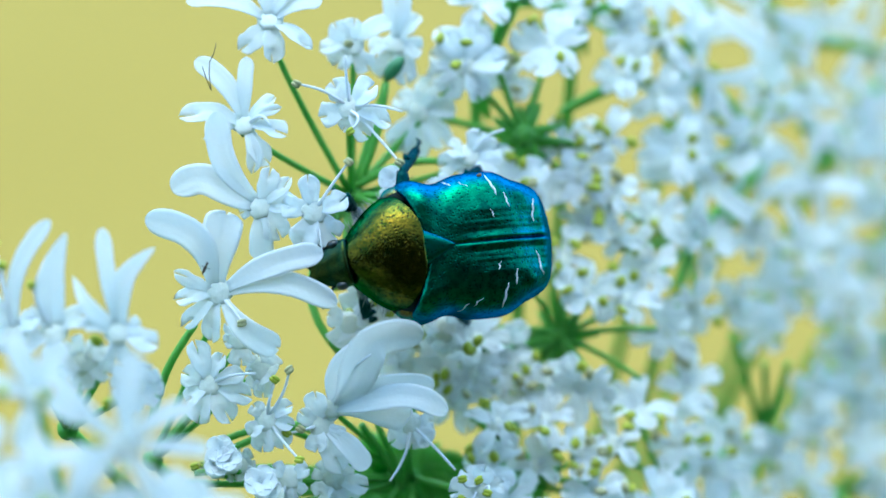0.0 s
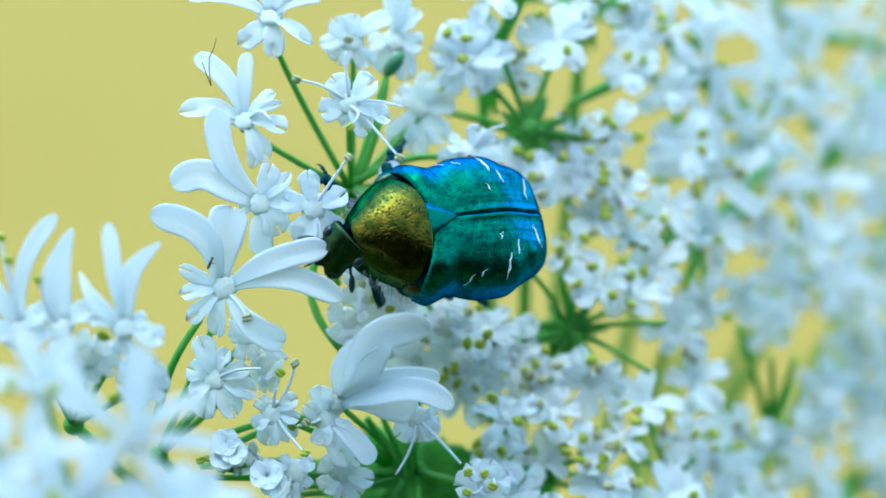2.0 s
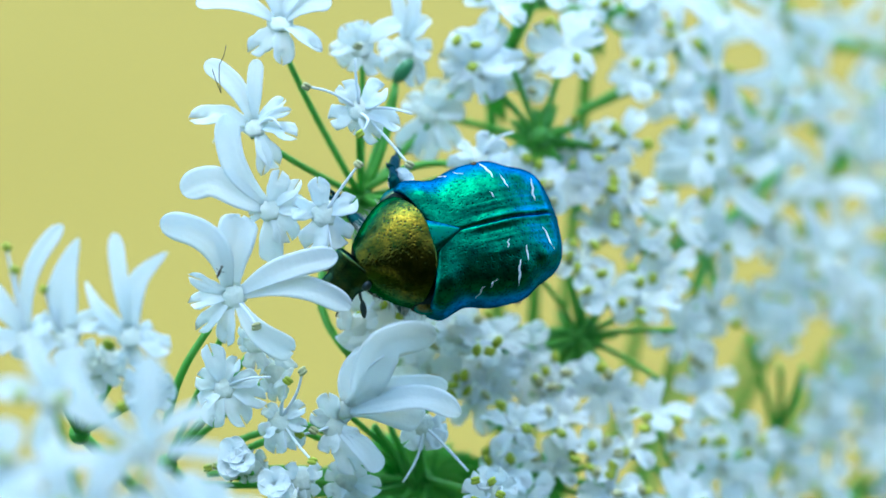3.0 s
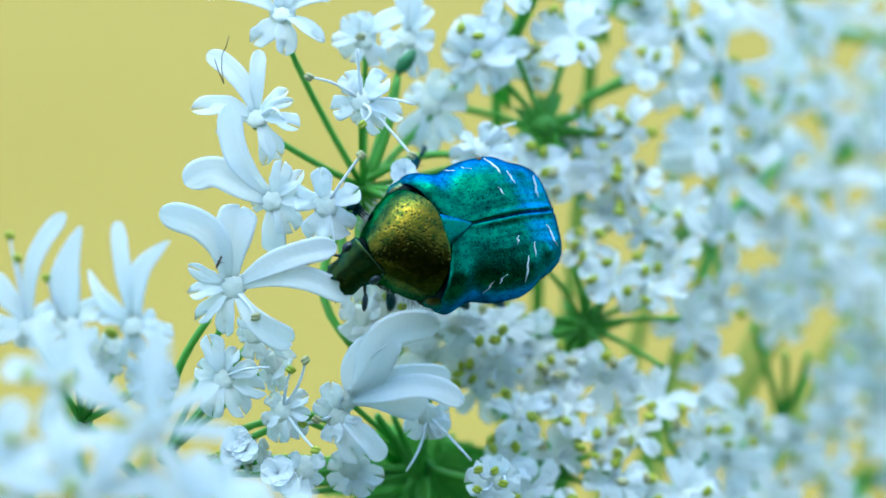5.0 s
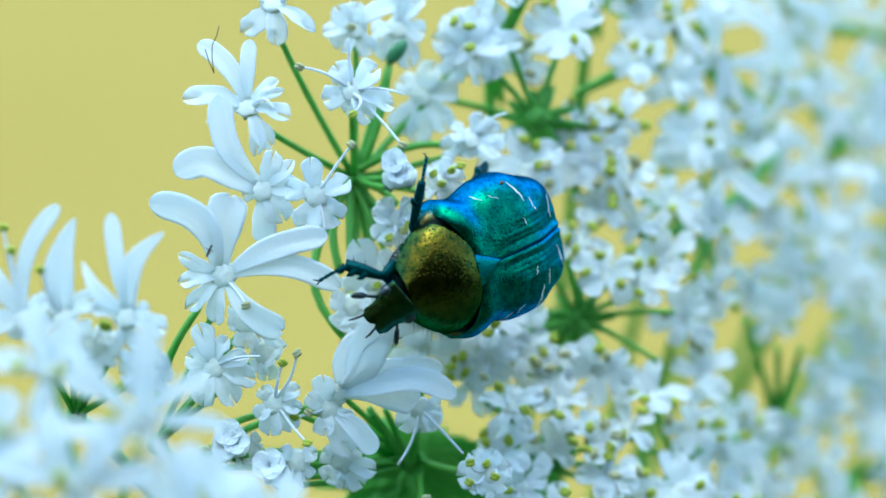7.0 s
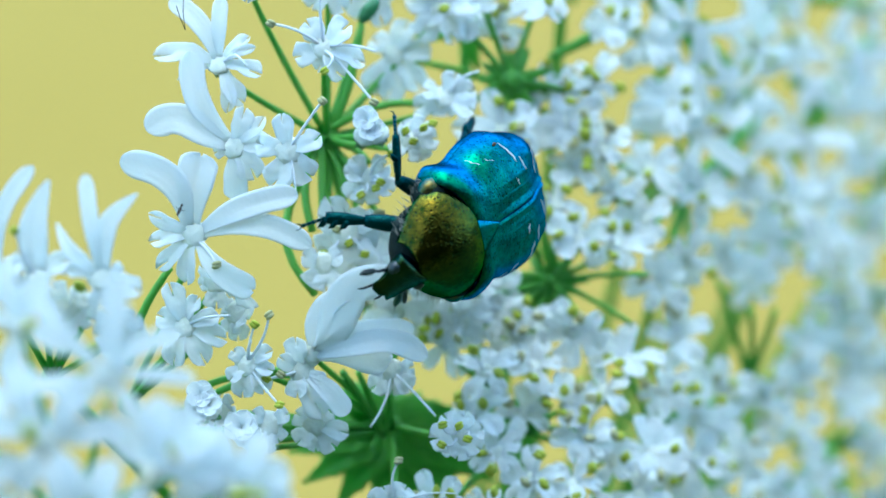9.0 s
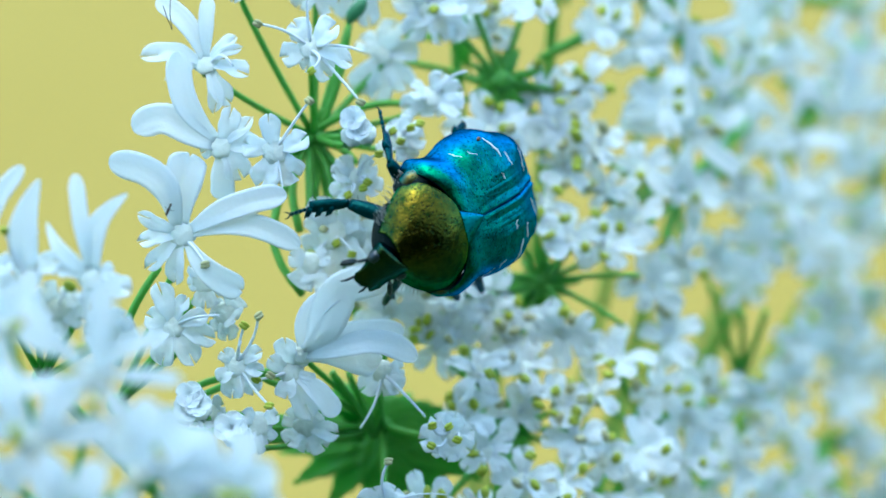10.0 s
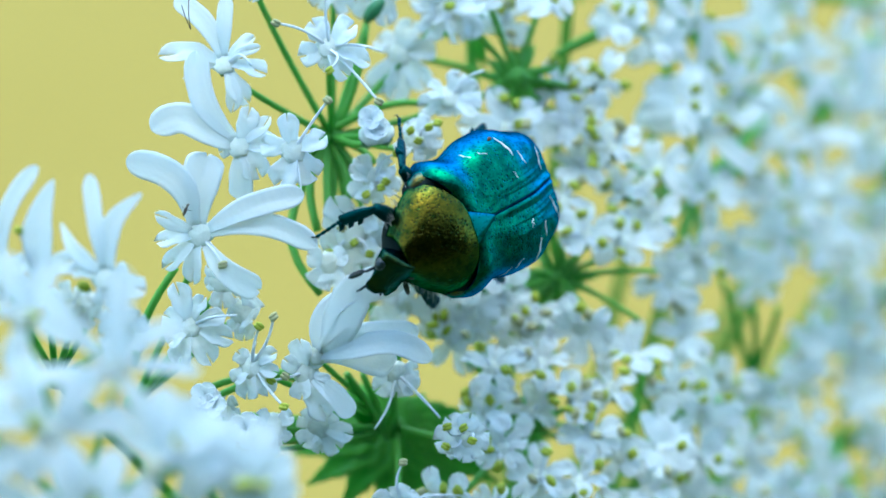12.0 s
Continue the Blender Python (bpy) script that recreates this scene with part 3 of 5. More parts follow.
bloom(MAIN, -14.75, -6.51, 4, (0.1, 0.3, 1), [(-1.11, -0.23, 0.5, 1.06, 'h', 0, 0.1, 0), (-0.95, 1.24, 0.5, 1.14, 'h', 0, 0.1, 0), (1.18, 1.16, 0.5, 1.23, 'h', 0, 0.1, 0), (1.58, -0.48, 0.4, 1.39, 'h', 0, 0.1, 0), (0.19, -1.95, 0.4, 1.64, 'h', 0, 0.1, 0)], [], 1, 23, 0)
bloom(MAIN, -13.25, -8.80, 3, (0.2, 0.1, 1), [(0.93, 1.25, 0.5, 1.56, 'h', 0, 0.1, 0), (0.84, -0.52, 0.4, 1.64, 'h', 0, 0.1, 0), (-0.55, -1.42, 0.4, 1.40, 'h', 0, 0.1, 0), (-0.89, 0.63, 0.3, 1.23, 'h', 0, 0.1, 0), (0.18, -2.04, 0.3, 1.40, 'h', 0, 0.1, 0)], [], 1, 24, 0)
thick_stalk(MAIN, (-17.99, -5.49, 4), (-21.32, -12.61, 1), 0.26, 0.34, (-0.5, 0.1, 0.3))

# ---- the lower cluster with the folded petals ----
LOW = cluster(-2.42, -17.44, -9, "lower cluster of white florets with large folded petals", 0)
bloom(LOW, -12.65, -12.28, 5, (-0.1, 0.2, 1), [(1.75, 1.10, 0.8, 1.22, 'h', 0, 0.1, 0), (-1.11, 1.09, 0.6, 1.14, 'h', 0, 0.1, 0), (-1.36, -1.12, 0.4, 1.22, 'h', 0, 0.1, 0), (-0.46, -2.42, 0.5, 1.55, 'h', 0, 0.1, 0), (1.25, -2.09, 0.5, 1.30, 'h', 0.1, 0.1, 0), (1.89, -0.39, 0.4, 1.06, 'h', 0, 0.1, 0)], [(2.34, -2.85, 1.4, 3, -0.1), (0.57, 2.92, 1.6, 3, 0.1), (1.63, 3.61, 1.8, 2, -0.3), (0.31, 1.77, 1.2, 0, 0.1)], 1, 32, 0)
bloom(LOW, -8.85, -12.74, 4, (0, 0.1, 1), [(-0.46, 2.41, 0.8, 1.55, 'h', 0, 0.1, 0), (1.01, 1.51, 0.7, 1.14, 'h', -0.05, 0.1, 0), (-1.53, 1.01, 0.6, 1.14, 'h', 0.05, 0.1, 0), (3.37, -3.16, 0.6, 1.63, 's', 0.05, 0.1, 0), (1.57, -3.41, 0.5, 1.72, 'h', 0, 0.1, 0), (-0.31, -1.94, 0.4, 1.55, 'h', 0, 0.1, 0), (1.81, -0.55, 0.4, 0.65, 'h', 0, 0.1, 0)], [(-2.44, -0.55, 1.2, 3, 0.1), (-1.43, -0.27, 1.0, 2, 0.1)], 1, 33, 0)
bloom(LOW, -8.01, -11.49, 4.5, (0.2, 0, 1), [(6.64, 4.89, 2.2, 3.08, 'k', 0.34, 0.12, 22), (5.89, 0.02, 0.5, 3.92, 'b', 0.1, 0.08, -6), (8.18, -0.22, 2.2, 1.78, 'k', 0.12, 0.12, -12), (7.36, 1.44, 1.2, 1.95, 's', 0.16, 0.1, 10), (2.54, 3.36, 0.2, 3.43, 'b', 0.16, 0.05, 0)], [(2.85, 3.95, 3.4, 0, 0.5)], 0.8, 31, 0)
bloom(LOW, -2.32, -12.90, 1, (0.3, -0.1, 1), [(0.01, -1.79, 0.6, 1.66, 'h', 0, 0.1, 0), (1.41, -1.46, 0.5, 1.49, 'h', 0, 0.1, 0), (-1.57, -1.38, 0.5, 1.49, 'h', 0, 0.1, 0), (-1.16, 0.92, 0.2, 1.49, 'h', 0, 0.1, 0), (1.66, 0.30, 0.2, 1.41, 'h', 0, 0.1, 0)], [(3.23, -3.25, 1.0, 0, 0.05), (-1.56, -4.09, 0.8, 0, 0.25)], 1, 36, 0)
bloom(LOW, -7.93, -16.90, 2, (0.1, 0, 1), [(2.49, -0.46, 0.5, 1.40, 'h', 0, 0.1, 0), (0.76, 1.35, 0.4, 1.65, 'h', 0, 0.1, 0), (-1.30, -1.20, 0.5, 1.48, 'h', 0, 0.1, 0), (1.58, -1.61, 0.5, 1.57, 'h', 0, 0.1, 0), (0.14, -1.82, 0.5, 1.57, 'h', 0, 0.1, 0), (-1.48, 1.01, 0.3, 1.40, 'h', 0, 0.1, 0)], [], 1, 35, 0)
bloom(LOW, -11.14, -16.59, 4, (0, 0.2, 1), [(-0.88, -1.36, 0.5, 1.31, 'h', 0, 0.1, 0), (0.76, -1.36, 0.5, 1.39, 'h', 0, 0.1, 0), (1.41, 0.77, 0.5, 1.23, 'h', 0, 0.1, 0), (-1.20, 0.86, 0.6, 1.23, 'h', 0, 0.1, 0), (-0.26, -2.17, 0.5, 1.39, 'h', 0, 0.1, 0)], [(-1.66, -3.26, 1.2, 3, 0.1)], 1, 34, 0)
bloom(LOW, -14.98, -15.67, 3, (0, 0.3, 1), [(-0.59, 1.34, 0.4, 1.23, 'h', 0, 0.1, 0), (1.25, 0.43, 0.3, 1.64, 'h', 0, 0.1, 0), (0.84, -0.97, 0.3, 1.48, 'h', 0, 0.1, 0), (-1.01, -0.93, 0.3, 1.23, 'h', 0, 0.1, 0)], [(-3.01, -0.10, 1.0, 3, 0.2), (-2.30, 0.08, 1.2, 3, 0.2)], 1, 41, 0)
bloom(LOW, 2.74, -17.54, 2, (0.1, 0.2, 1), [(-2.23, -0.26, 0.5, 1.98, 'h', 0, 0.1, 0), (-1.28, 1.52, 0.6, 1.48, 'h', 0, 0.1, 0), (0.37, 1.76, 0.6, 1.48, 'h', 0, 0.1, 0), (1.73, 0.44, 0.5, 1.48, 'h', 0, 0.1, 0), (1.48, -1.13, 0.4, 1.48, 'h', 0, 0.1, 0), (-0.25, -1.71, 0.4, 1.57, 'h', 0, 0.1, 0), (-1.49, -1.30, 0.4, 1.48, 'h', 0, 0.1, 0)], [(-1.32, 0.82, 1.6, 3, 0.4), (-0.13, 0.74, 1.6, 3, 0.4), (0.49, -0.21, 1.4, 3, 0.4), (-1.40, -0.63, 1.3, 3, 0.4)], 1, 37, 0)
bud(LOW, -16.00, -14.89, 5, 0.72, 40)
bud(LOW, -16.31, -15.86, 5.2, 0.7, 42)
bud(LOW, -15.32, -15.52, 5.4, 0.66, 44)
bud(LOW, -12.98, -17.26, 5, 0.85, 41)
bud(LOW, -12.24, -17.83, 5, 0.7, 43)
bloom(LOW, -2.05, -22.58, 2, (0, 0.3, 1), [(-2.05, 0.45, 0.5, 1.65, 'h', 0, 0.1, 0), (-0.90, 1.28, 0.6, 1.32, 'h', 0, 0.1, 0), (0.92, 1.28, 0.6, 1.81, 'h', 0, 0.1, 0), (2.48, 0.04, 0.5, 1.48, 'h', 0, 0.1, 0), (0.42, -1.41, 0.5, 1.81, 'h', 0, 0.1, 0), (-1.43, -0.99, 0.5, 1.65, 'h', 0, 0.1, 0)], [(0.27, 3.29, 1.8, 2, 0.35), (4.54, 0.85, 1.5, 1, 0.3)], 1, 39, 0)
thick_stalk(LOW, (-16.69, -14.21, 2), (-4.04, -17.58, -8), 0.26, 0.3, (0, 2.6, 0.5))
thick_stalk(LOW, (-18.13, -16.40, 2), (-4.04, -18.01, -8), 0.26, 0.3, (0, 0.9, 0.5))
thick_stalk(LOW, (-18.96, -17.18, 2), (-4.04, -18.36, -8), 0.26, 0.3, (0, 0.2, 0.3))
thick_stalk(LOW, (-15.39, -14.56, 3), (-9.25, -12.56, 2), 0.26, 0.3, (0, 0.3, 0.3))
thick_stalk(LOW, (-6.05, -13.06, -2), (-3.10, -18.10, -8), 0.26, 0.32, (0.1, 0.1, 0.3))
thick_stalk(LOW, (-2.07, -10.54, -4), (-3.10, -18.10, -8), 0.24, 0.3, (0.1, 0.1, 0.3))
thick_stalk(LOW, (-4.89, -13.11, -3), (-3.10, -18.10, -8), 0.24, 0.3, (0.1, 0.1, 0.3))
for k, (a, ln) in enumerate(((112, 3.5), (140, 5.5), (160, 8.0), (178, 8.5), (196, 8.5), (214, 8.5), (236, 8.0), (262, 8.0), (288, 8.0), (312, 8.5), (330, 9.0), (348, 9.0), (6, 6.5), (24, 4.0), (48, 3.2), (80, 3.0))):
    bm = bmesh.new()
    rt, rb = [], []
    for i in range(14):
        s = i / 13
        w = (0.3 + 1.1 * math.sin(math.pi * min(1, s * 1.02) ** 0.75)) * (1 + 0.22 * (i % 2)) * (1 - 0.6 * s ** 3)
        c, d = math.cos(radians(a)), math.sin(radians(a))
        p = [Vector((c * ln * s - d * w * v, d * ln * s + c * w * v, -3.0 + 1.0 * s - 3.0 * s * s + 0.3 * abs(v) * w)) for v in (-1, -0.5, 0, 0.5, 1)]
        rt.append([q * MM for q in p])
        rb.append([(q + Vector((0, 0, -0.16))) * MM for q in p])
    sheet(bm, rt, rb)
    part("bract", bm, BRACT, LOW)

# ---- upright petals at the edge of the umbel ----
EDGE = cluster(-27.22, -13.08, 4, "edge cluster of white florets with upright strap petals", 0)
bloom(EDGE, -22.25, -5.68, 18, (0, 0.3, 1), [(-0.92, 7.02, 1.2, 1.15, 's', 0.02, 0.1, 0), (2.52, 5.72, 1.0, 1.62, 'p', 0.16, 0.05, 0), (-2.89, 3.79, 0.8, 1.15, 'p', 0.12, 0.1, 0), (2.83, -0.91, 0.6, 1.46, 'h', 0, 0.1, 0), (1.67, 0.47, 0.5, 1.16, 'h', 0, 0.1, 0), (-2.27, 0.63, 0.4, 1.00, 'h', 0, 0.1, 0), (-0.08, -1.99, 0.4, 1.54, 'h', 0, 0.1, 0)], [], 1, 51, 0)
bloom(EDGE, -26.57, -5.75, 18, (0, 0.3, 1), [(0.91, 6.72, 1.2, 2.07, 'p', 0.1, 0.05, 0), (2.45, 1.32, 0.5, 1.54, 'h', 0.1, 0.1, 0), (-1.34, 1.94, 0.4, 1.31, 'h', 0, 0.1, 0), (0.20, -1.92, 0.4, 1.54, 'h', 0, 0.1, 0), (-2.11, -0.76, 0.4, 1.54, 'h', 0, 0.1, 0)], [(-1.42, 3.29, 1.0, 3, 0.1)], 1, 52, 0)
bloom(EDGE, -29.28, -5.75, 18, (0, 0.3, 1), [(2.40, 7.64, 1.4, 1.23, 's', 0.12, 0.05, 0), (1.61, 1.17, 0.5, 1.39, 'h', 0, 0.1, 0), (-2.59, 3.48, 0.8, 1.54, 's', 0, 0.1, 0), (-0.18, -1.53, 0.4, 1.70, 'h', 0, 0.1, 0), (-2.49, -0.38, 0.4, 1.70, 'h', 0, 0.1, 0)], [(-0.69, 4.64, 1.2, 3, 0.1), (-1.26, 6.18, 1.0, 3, 0.1)], 1, 53, 0)
bloom(EDGE, -24.70, -7.75, 16, (0, 0.2, 1), [(-1.12, 1.57, 0.4, 1.71, 'h', 0, 0.1, 0), (1.40, 1.18, 0.4, 1.71, 'h', 0, 0.1, 0), (1.79, -0.96, 0.4, 1.71, 'h', 0, 0.1, 0), (-0.35, -1.93, 0.4, 1.71, 'h', 0, 0.1, 0), (-1.71, -0.38, 0.4, 1.71, 'h', 0, 0.1, 0)], [], 1, 54, 2)
bloom(EDGE, -21.19, -9.31, 16, (0, 0.2, 1), [(-1.13, 1.57, 0.4, 1.71, 'h', 0, 0.1, 0), (1.40, 1.18, 0.4, 1.71, 'h', 0, 0.1, 0), (1.79, -0.96, 0.4, 1.71, 'h', 0, 0.1, 0), (-0.35, -1.93, 0.4, 1.71, 'h', 0, 0.1, 0), (-1.71, -0.37, 0.4, 1.71, 'h', 0, 0.1, 0)], [], 1, 56, 1)

# ---- the near cluster, close to the lens ----
NEAR = cluster(-24.0, -23.0, 22, "near cluster of white florets with broad petals, out of focus", 9, leaf=0.9)
bloom(NEAR, -19.63, -12.19, 40, (0, 0.2, 1), [(0.60, 5.93, 2.0, 1.73, 's', 0, 0.1, 0), (-4.56, 4.93, 1.0, 1.32, 's', 0.05, 0.1, 0), (4.37, 2.49, 1.0, 1.25, 's', 0.1, 0.1, 0), (5.24, -0.21, 0.0, 1.05, 's', 0, 0.1, 0), (-6.36, -0.35, 0.0, 1.29, 's', 0.1, 0.1, 0), (-3.56, -3.49, 0.0, 1.29, 's', 0, 0.1, 0), (2.38, -3.84, 0.0, 1.29, 's', 0, 0.1, 0)], [], 1, 70, 2)
bloom(NEAR, -25.65, -9.18, 37, (0, 0.2, 1), [(-1.29, 3.92, 1.0, 1.55, 's', 0, 0.1, 0), (1.88, 3.22, 1.0, 1.55, 's', 0, 0.1, 0), (-3.54, 0.71, 0.0, 1.56, 's', 0, 0.1, 0), (3.19, -1.42, 0.0, 1.42, 's', 0, 0.1, 0), (-0.71, -3.54, 0.0, 1.56, 's', 0, 0.1, 0)], [], 1, 71, 2)
bloom(NEAR, -23.43, -16.13, 41, (0, 0.2, 1), [(-1.62, 4.75, 1.0, 1.80, 's', 0.1, 0.1, 0), (1.84, 3.71, 1.0, 1.70, 's', -0.1, 0.1, 0), (-5.21, 1.56, 0.0, 1.70, 's', 0, 0.1, 0), (4.87, 0.87, 0.0, 1.70, 's', 0, 0.1, 0), (-1.74, -3.30, 0.0, 1.70, 's', 0, 0.1, 0), (2.43, -3.65, 0.0, 1.70, 's', 0, 0.1, 0)], [], 1, 72, 2)
bloom(NEAR, -16.91, -18.13, 40, (0.1, 0.2, 1), [(0.43, 4.61, 1.0, 1.81, 's', 0, 0.1, 0), (3.56, 2.87, 1.0, 1.70, 's', -0.1, 0.1, 0), (-2.79, 2.79, 0.0, 1.71, 's', 0, 0.1, 0), (4.54, 0.00, 0.0, 1.71, 's', 0, 0.1, 0), (-1.75, -3.14, 0.0, 1.71, 's', 0, 0.1, 0)], [], 1, 73, 2)
bloom(NEAR, -29.13, -14.63, 40, (0, 0.2, 1), [(1.53, 4.24, 1.0, 2.12, 's', 0, 0.1, 0), (3.27, 1.46, 1.0, 1.98, 's', -0.1, 0.1, 0), (2.79, -1.40, 0.0, 1.99, 's', 0, 0.1, 0), (-0.35, -4.19, 0.0, 1.99, 's', 0, 0.1, 0), (-2.79, 2.10, 0.0, 1.99, 's', 0, 0.1, 0)], [], 1, 74, 2)
bloom(NEAR, -12.07, -19.27, 39, (0.1, 0.2, 1), [(-1.34, 3.93, 1.0, 1.99, 's', 0, 0.1, 0), (1.80, 3.58, 1.0, 1.85, 's', -0.1, 0.1, 0), (3.51, 1.05, 0.0, 2.00, 's', 0, 0.1, 0), (-2.81, 0.35, 0.0, 2.00, 's', 0, 0.1, 0)], [], 1, 75, 2)
bloom(NEAR, -21.34, -21.52, 41, (0, 0.2, 1), [(-1.63, 4.26, 1.0, 2.11, 's', 0, 0.1, 0), (1.83, 4.26, 1.0, 1.97, 's', -0.1, 0.1, 0), (-3.82, 0.70, 0.0, 1.98, 's', 0, 0.1, 0), (4.17, 1.04, 0.0, 1.98, 's', 0, 0.1, 0)], [], 1, 76, 2)
bloom(NEAR, -28.43, -19.52, 40, (0, 0.2, 1), [(-0.21, 3.57, 1.0, 1.98, 's', 0, 0.1, 0), (3.27, 2.18, 1.0, 1.98, 's', 0, 0.1, 0), (3.49, -1.40, 0.0, 1.99, 's', 0, 0.1, 0)], [], 1, 79, 2)
bloom(NEAR, -14.67, -17.76, 38, (0, 0.2, 1), [(-0.98, 3.57, 1.0, 1.97, 's', 0, 0.1, 0), (2.53, 1.11, 1.0, 1.75, 's', -0.1, 0.1, 0), (-2.82, 1.41, 0.0, 1.97, 's', 0, 0.1, 0), (2.47, -1.76, 0.0, 1.97, 's', 0, 0.1, 0), (-0.35, -3.17, 0.0, 1.97, 's', 0, 0.1, 0)], [], 1, 80, 1)
bloom(NEAR, -10.79, -20.58, 38, (0, 0.2, 1), [(-1.35, 2.88, 1.0, 1.82, 's', 0, 0.1, 0), (2.16, 1.13, 1.0, 1.75, 's', -0.1, 0.1, 0), (-2.47, 0.35, 0.0, 1.97, 's', 0, 0.1, 0), (2.12, -1.41, 0.0, 1.97, 's', 0, 0.1, 0)], [], 1, 81, 1)

# ---- the many clusters of the umbel's far side ----
HUBS = [(6.14, 8.75, -11), (9.03, -6.71, -13), (26.31, -15.43, -31), (19.99, 14.89, -28), (20.46, 0.95, -22), (34.65, 9.24, -40), (17.70, -18.28, -18), (36.10, -8.66, -40), (6.43, -18.00, -14), (28.30, -5.56, -30), (10.71, 19.10, -22), (30.56, 18.31, -38), (34.16, -21.90, -36), (9.54, -25.58, -15), (23.41, -25.81, -22), (41.29, 1.04, -46), (2.48, 13.79, -16)]
HUBS = [(x, y, z - (3 + 0.6 * (x - 16) if x > 16 and i != 2 else 0)) for i, (x, y, z) in enumerate(HUBS)]
GAPS = [(11.27, 11.27, -14, 2.8, 1.6), (12.24, 15.35, -16, 1.3, 1.7), (14.24, -8.83, -16, 1.6, 3.0), (12.37, -1.50, -14, 1.4, 1.2), (-0.60, 17.68, -8, 2.0, 2.6), (3.70, 17.03, -8, 1.2, 2.4),
        (23.29, -9.16, -26, 1.5, 3.2), (26.25, -11.55, -28, 2.4, 3.0), (16.03, 6.35, -20, 1.4, 2.4), (31.04, 2.69, -38, 1.8, 1.2), (10.75, -13.06, -12, 1.5, 1.2), (2.43, -11.23, -10, 2.0, 1.6),
        (9.00, -6.68, -12, 2.4, 2.4), (5.85, 9.57, -12, 2.2, 2.2), (-1.46, -15.38, -7, 4.0, 2.4), (6.76, -7.76, -10, 1.3, 1.0), (23.97, 18.05, -34, 1.2, 1.6), (3.32, 10.96, -12, 1.0, 1.4), (-2.32, -19.96, -8, 5.0, 2.6), (14.68, -18.30, -12, 0.8, 0.6), (22.89, -18.14, -16, 1.0, 0.8), (29.52, -7.27, -24, 1.0, 0.6), (32.96, -19.29, -26, 0.8, 0.6)]

UPPER = [(2.07, 14.21, -9), (8.31, 15.62, -11), (2.85, 18.83, -9), (5.24, 4.81, -10), (6.81, 5.29, -12)]


def far_side():
    rnd = random.Random(5)
    made = [cluster(*h, "dense cluster of small white florets with yellow-green anthers", (13, 12, 6)[i] if i < 3 else 5 if h[0] < 16 else 0, leaf=(0.72, 0.68, 0.4)[i] if i < 3 else 0.8) for i, h in enumerate(HUBS)]
    spots = list(UPPER)
    tries = 0
    while len(spots) < 520 and tries < 40000:
        tries += 1
        x, y = rnd.uniform(-2.0, 41), rnd.uniform(-27, 21)
        if x < 2 and y > -13:
            continue
        if x < 8.5 and -7 < y < 8:
            continue
        if x < 5 and y > 2:
            continue
        base = -5.0 - 0.5 * max(0, x) - 1.2 * max(0, x - 16) - 0.3 * max(0, y) + 0.3 * max(0, -8 - y)
        z = base - abs(rnd.gauss(0, 1.3))
        k = (REACH - z) / REACH
        if any(((x / k - g[0] * REACH / (REACH - g[2])) / (g[3] + 0.95)) ** 2 + ((y / k - g[1] * REACH / (REACH - g[2])) / (g[4] + 0.95)) ** 2 < 1 for g in GAPS):
            continue
        gap = 2.8 if x < 14 else 2.9 + 0.05 * (x - 14) + (0.5 if x > 22 and y > 2 else 0)
        if any((x - a) ** 2 + (y - b) ** 2 < gap * gap for a, b, c in spots):
            continue
        spots.append((x, y, z))
    for x, y, z in spots[len(UPPER):]:
        i = min(range(len(made)), key=lambda j: (HUBS[j][0] - x) ** 2 + (HUBS[j][1] - y) ** 2)
        hx, hy, hz = HUBS[i]
        n = ((x - hx) * 0.05 + rnd.gauss(0, 0.12), (0.45 if x < 18 else 0.0) + (y - hy) * 0.04 + rnd.gauss(0, 0.12), 1)
        g = rnd.uniform(0.68, 0.95) * (1 if x < 14 else 1.15)
        long = x > 17 and y > 3 and rnd.random() < 0.75
        if rnd.random() < (0.3 if x < 20 else 0.7):
            a, wide = rnd.uniform(0, math.tau), 0 if x < 20 else 0.3
            thick_stalk(made[i], HUBS[i], (x + 2.0 * math.cos(a), y + 2.0 * math.sin(a), z - 2.5 + 4 * wide), 0.3 + wide, 0.2 + wide, (0.3, 0.3, 0.8))
        floret(made[i], x, y, z, n, g, rnd.uniform(0, 72), loose=rnd.choice((2, 3, 4, 5)) if x < 16 else rnd.choice((1, 2, 3)), seed=100 + i, pool=STRAPS if long else None)
    return made


FAR = far_side()
for i, (x, y, z) in enumerate(UPPER):
    floret(FAR[0], x, y, z, (0.1, 0.35, 1), (1.25, 1.3, 1.0, 1.2, 1.1)[i], 13 * i, loose=(2, 2, 1, 3, 3)[i], seed=300 + i)


thick_stalk(FAR[0], (3.84, 15.55, -12), (5.98, 20.85, -10), 0.5, 0.62)
thick_stalk(FAR[0], (9.17, 10.73, -17), (13.62, 12.96, -17), 0.32, 0.55)
thick_stalk(FAR[0], (-1.28, 10.39, -14), (5.39, 8.73, -17), 0.25, 0.35)
for i, (x, y, z) in enumerate(((-1.38, -6.43, -9), (0.95, -6.55, -10), (-0.60, -9.24, -9), (-2.92, -8.90, -8), (-3.61, -6.41, -8), (3.74, -6.92, -11), (2.2, -9.9, -9), (4.9, -9.4, -10), (6.5, -11.3, -10), (0.9, -11.4, -9))):
    floret(FAR[1], x, y, z, (-0.1, 0.2, 1), 0.82 + 0.04 * (i % 4), 17 * i, loose=(2, 3, 2, 1)[i % 4], seed=400 + i)
